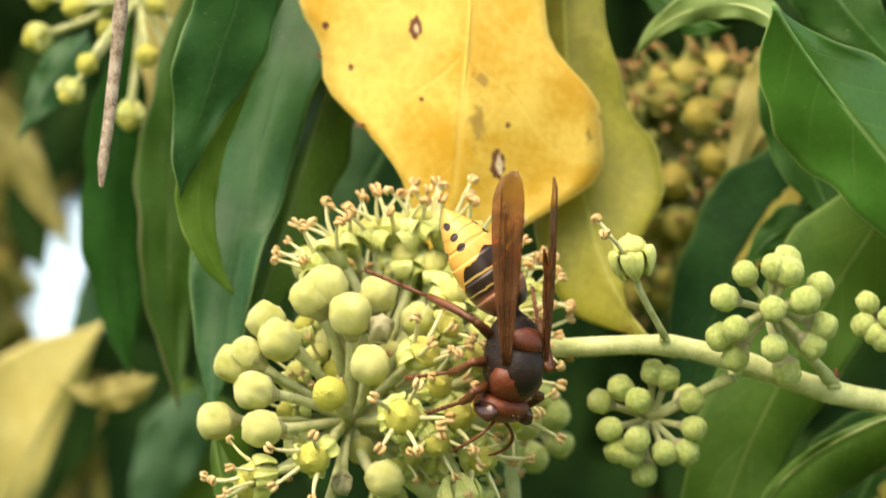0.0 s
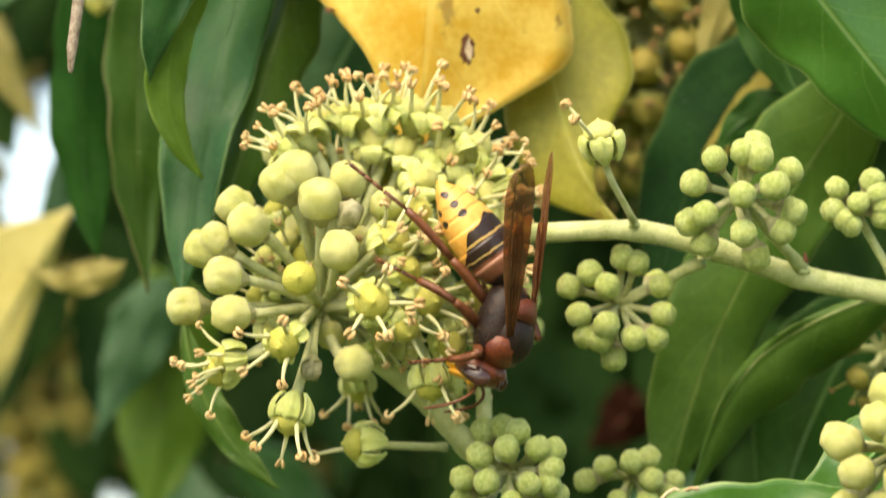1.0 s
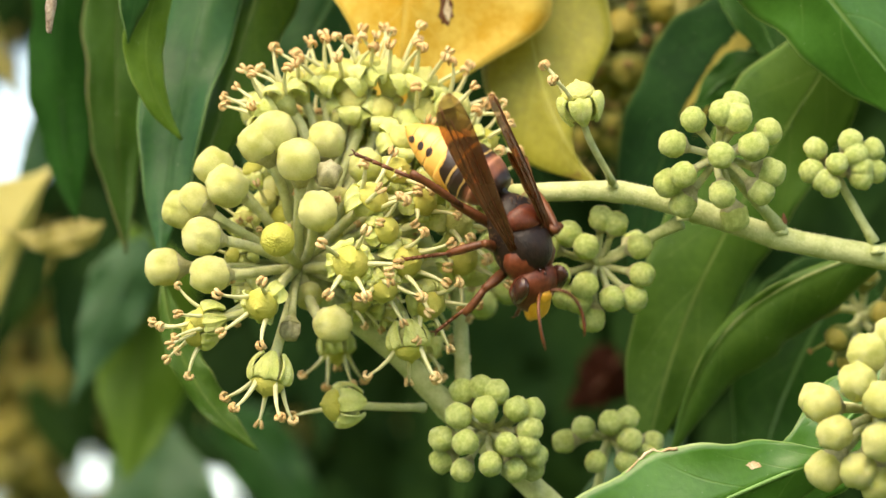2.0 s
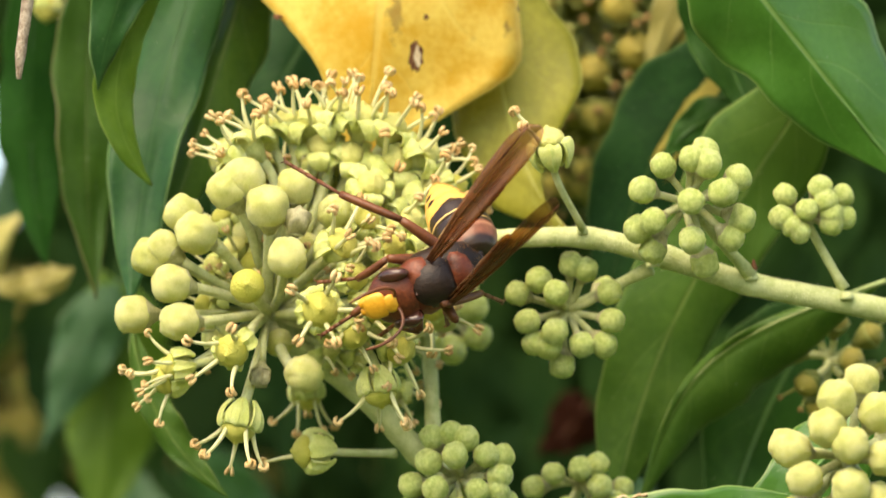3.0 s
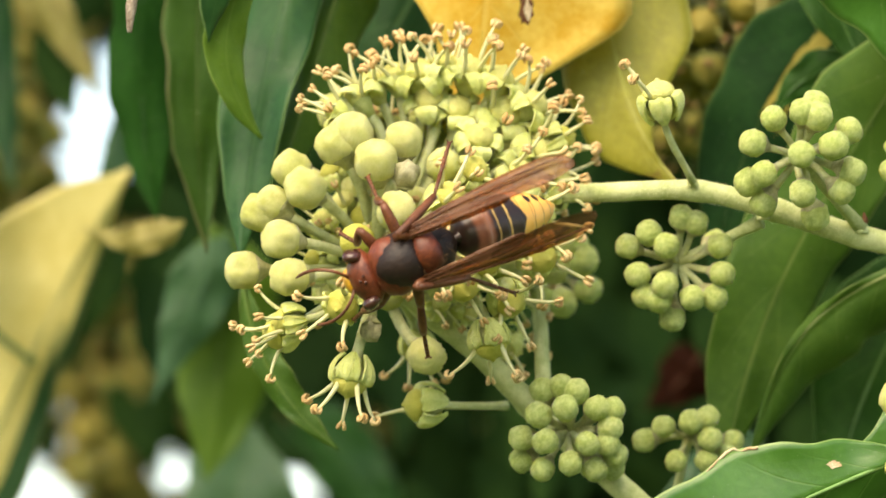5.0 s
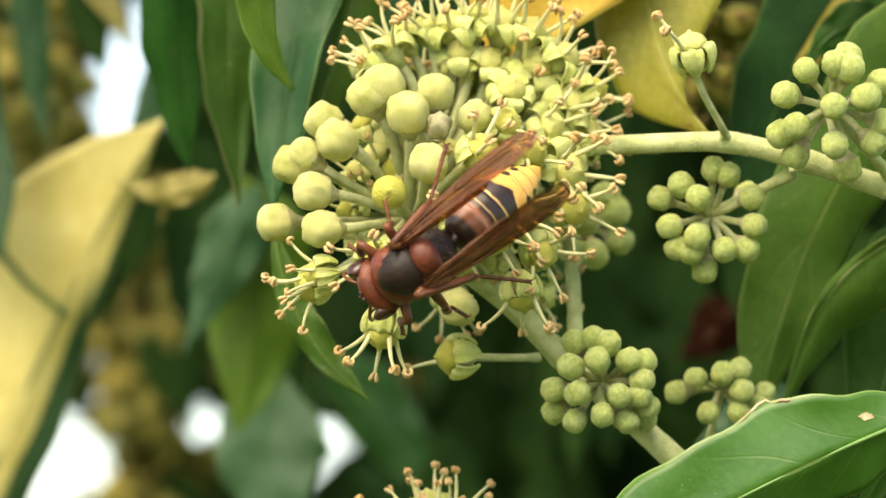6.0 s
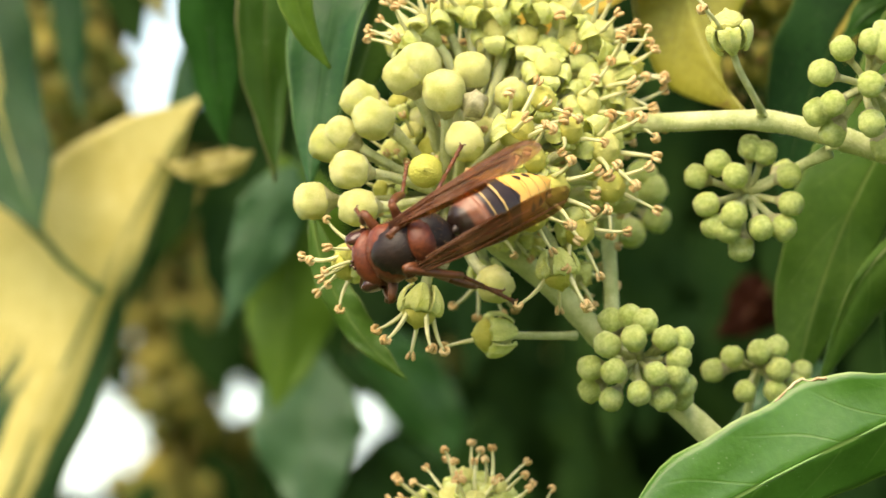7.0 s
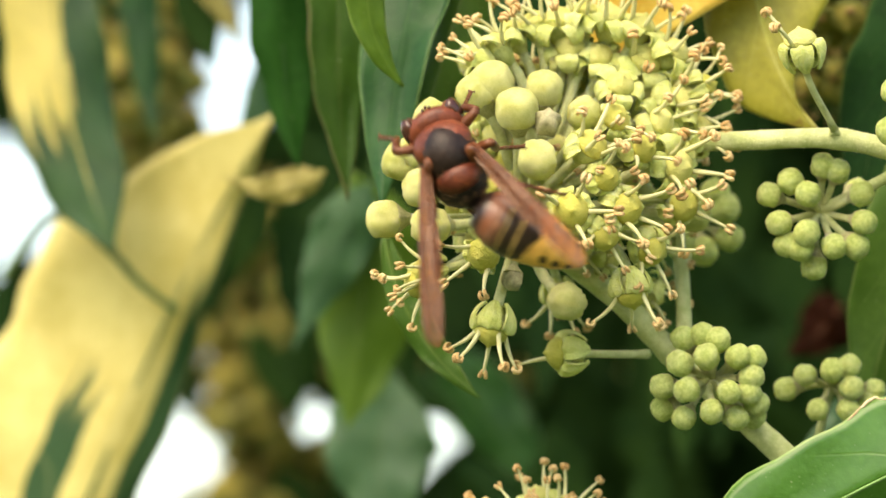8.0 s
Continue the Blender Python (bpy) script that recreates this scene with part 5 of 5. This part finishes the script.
# time; thorax (x, y, depth mm); head (x, y); nose down or away, roll; head lift; tip of the abdomen; tips of the left and right wings
CRAWL = [
    (0.0, (908, 438, -14), (898, 536), 0, 40, -25, (781, 174), (986, 120), (908, 110)),
    (0.5, (932, 535, -12), (912, 644), 0, 58, -25, (819, 276), (1031, 241), (980, 260)),
    (1.0, (946, 584, -10), (922, 682), 0, 66, -25, (815, 314), (1037, 278), (986, 301)),
    (1.2, (953, 580, -10), (928, 683), 0, 66, -20, (829, 324), (1053, 292), (1002, 320)),
    (2.3, (1020, 418, -9), (1047, 512), -10, 18, 50, (849, 232), (968, 182), (845, 146)),
    (2.5, (985, 367, -11), (964, 448), -15, 12, 55, (875, 222), (1047, 192), (880, 72)),
    (2.8, (952, 504, -15), (866, 533), -10, 16, 50, (930, 269), (1123, 369), (1123, 233)),
    (3.0, (919, 484, -17), (833, 520), -10, 18, 50, (911, 320), (1116, 356), (1090, 227)),
    (3.2, (912, 461, -18), (808, 511), -10, 18, 50, (927, 320), (1124, 362), (1088, 222)),
    (3.5, (867, 485, -20), (767, 540), -10, 18, 50, (870, 345), (1072, 305), (1022, 210)),
    (3.8, (838, 479, -21), (730, 518), -10, 16, 50, (861, 339), (1070, 351), (1022, 244)),
    (4.1, (820, 497, -22), (713, 530), -5, 12, 38, (892, 381), (1094, 417), (1064, 298)),
    (4.3, (792, 510, -22), (692, 535), -5, 8, 28, (916, 420), (1100, 453), (1077, 351)),
    (4.5, (765, 520, -23), (655, 513), 0, 0, 15, (950, 520), (1075, 590), (1090, 465)),
    (4.7, (710, 498, -23), (612, 510), 0, 2, 10, (939, 486), (1031, 533), (1043, 435)),
    (5.0, (674, 533, -23), (593, 568), 5, 4, 0, (927, 442), (1007, 453), (978, 344)),
    (5.2, (667, 529, -23), (581, 564), 5, 4, -5, (903, 432), (1000, 449), (983, 346)),
    (6.3, (597, 655, -22), (518, 707), 15, 0, -50, (818, 476), (860, 497), (786, 413)),
    (6.7, (565, 654, -21), (486, 696), 15, 0, -50, (797, 501), (823, 533), (776, 449)),
    (7.0, (548, 637, -21), (471, 663), 15, 0, -50, (796, 521), (828, 537), (774, 458)),
    (7.3, (529, 628, -21), (450, 654), 15, 0, -50, (782, 517), (808, 538), (734, 449)),
    (7.4, (505, 642, -21), (430, 646), 15, 2, -48, (776, 549), (805, 679), (770, 480)),
    (7.5, (524, 652, -21), (446, 636), 12, 4, -32, (814, 591), (841, 770), (823, 572)),
    (7.6, (523, 645, -21), (443, 623), 10, 4, -28, (819, 590), (810, 821), (819, 571)),
    (7.7, (529, 628, -21), (442, 595), 8, 2, -26, (825, 586), (779, 850), (853, 604)),
    (7.8, (501, 558, -22), (449, 499), 8, 0, -45, (769, 614), (604, 840), (797, 614)),
    (7.9, (526, 489, -23), (474, 425), 8, 0, -55, (761, 628), (530, 767), (780, 573)),
    (8.0, (496, 457, -23), (462, 388), 8, 0, -60, (751, 642), (471, 772), (726, 627)),
]


# the footholds that each leg (left front, middle, hind, then right) keeps for a while: from, to, place
HOLDS = {0: [(2.0, 2.65, (1040, 577, -3)), (4.65, 5.5, (575, 640, -12))], 1: [(4.6, 8.0, (705, 715, -9))], 3: [(2.0, 2.65, (865, 610, -6)), (2.65, 4.4, (690, 600, -14))],
         4: [(0.0, 1.5, (729, 470, -12)), (2.0, 2.65, (840, 507, -10)), (2.65, 4.4, (715, 492, -13)), (4.65, 6.0, (600, 396, -13))], 5: [(0.0, 4.4, (660, 288, -12))]}
# seconds, turn of the umbel in radians; seconds, how far the bud is pressed down
SINK = [(0.0, 0.0), (2.5, 0.0), (3.0, 0.006), (3.5, 0.009), (4.5, 0.011), (5.0, 0.019), (6.5, 0.021), (7.5, 0.025), (8.0, 0.022)]
PRESS = [(0.0, 0.0), (2.5, 0.0), (3.5, 0.2), (4.2, 0.3), (4.5, 0.9), (5.0, 1.0), (8.0, 0.9)]


def motions():
    """Keys the hornet's crawl, and its head, abdomen, wings and legs on it."""
    rows, parts_rows = [], {}
    for t, thorax, ahead, dip, roll, lift, tip, left, right in CRAWL:
        o = at(*thorax)
        flat = at(ahead[0], ahead[1], thorax[2]) - o
        fwd = (flat.normalized() * math.cos(radians(dip)) + Vector((0, math.sin(radians(dip)), 0))).normalized()
        near = Vector((0, -1, 0))
        near = (near - fwd * near.dot(fwd)).normalized()
        side = near.cross(fwd)
        up = near * math.cos(radians(roll)) + side * math.sin(radians(roll))
        body = basis(fwd, up, o)
        rows.append((t, BASE @ body))
        inv = body.inverted()

        def reach_for(root, goal, length, sign):
            """The way from root, on the body, to a goal on the plant's plane, with the depth that the length leaves."""
            r = body @ root
            g = at(goal[0], goal[1], r.y * 1000) - r
            rest = (length * U) ** 2 - g.length_squared
            return (inv.to_3x3() @ (g + Vector((0, sign * math.sqrt(max(0.0, rest)), 0)))).normalized()

        def keep(ob, m):
            parts_rows.setdefault(ob, []).append((t, m))

        keep(head, Matrix.Translation((63 * U, 0, -8 * U)) @ Matrix.Rotation(radians(-lift), 4, "Y"))
        root = Vector((-80, 0, -8)) * U
        keep(waist, basis(-reach_for(root, tip, 215, 1), (0, 0, 1), root))
        for key, s, goal in (("l", 1, left), ("r", -1, right)):
            root = Vector((12, s * 42, 30)) * U
            ways = [reach_for(root, goal, 340, sign) for sign in (-1, 1)]
            way = max(ways, key=lambda v: v.z)
            way.z = max(way.z, 0.17 if abs(roll) < 30 else 0.03)
            keep(wings[key], basis(-way, (0, 0.6 * s, 0.8), root))
        for k, (segs, hip, lens, foot, s) in enumerate(LEGS):
            f = foot * U
            hold = [p for t0, t1, p in HOLDS.get(k, ()) if t0 <= t <= t1]
            if hold:
                f = inv @ at(*hold[0])
            else:
                f = f + Vector((0.3 * math.sin(5 * t + k * 2.1), 0.3 * math.cos(4 * t + k * 1.7), 0)) * 30 * U
            h = hip * U
            way = f - h
            total = sum(lens) * U
            ankle = f - (way.normalized() + Vector((0, 0, -0.5))).normalized() * lens[2] * U * 0.85
            a, b = lens[0] * U, lens[1] * U
            span = ankle - h
            dist = min(max(span.length, abs(a - b) * 1.1), (a + b) * 0.995)
            span = span.normalized()
            bend = math.acos(max(-1, min(1, (a * a + dist * dist - b * b) / (2 * a * dist))))
            rise = Vector((-0.1, s * 0.7, 0.8))
            rise = (rise - span * rise.dot(span)).normalized()
            knee = h + (span * math.cos(bend) + rise * math.sin(bend)) * a
            ankle = h + span * dist
            for ob, p, q in ((segs[0], h, knee), (segs[1], knee, ankle), (segs[2], ankle, f)):
                keep(ob, basis(q - p, (0, 0, 1), p))
    walk(hornet, rows)
    # the umbel sinks a little under the hornet's weight, and one bud gives way under a foot
    pivot = at(760, 600, 4)
    walk(main, [(t, BASE @ Matrix.Translation(pivot) @ Matrix.Rotation(-turn, 4, "Y") @ Matrix.Translation(CENTRE - pivot)) for t, turn in SINK])
    rest = pressed.matrix_basis.copy()
    down = (rest.translation.normalized()).rotation_difference(Vector((75 * U, -130 * U, -140 * U)).normalized())
    walk(pressed, [(t, Quaternion().slerp(down, give).to_matrix().to_4x4() @ rest) for t, give in PRESS])
    for ob, keys in parts_rows.items():
        walk(ob, keys)


motions()
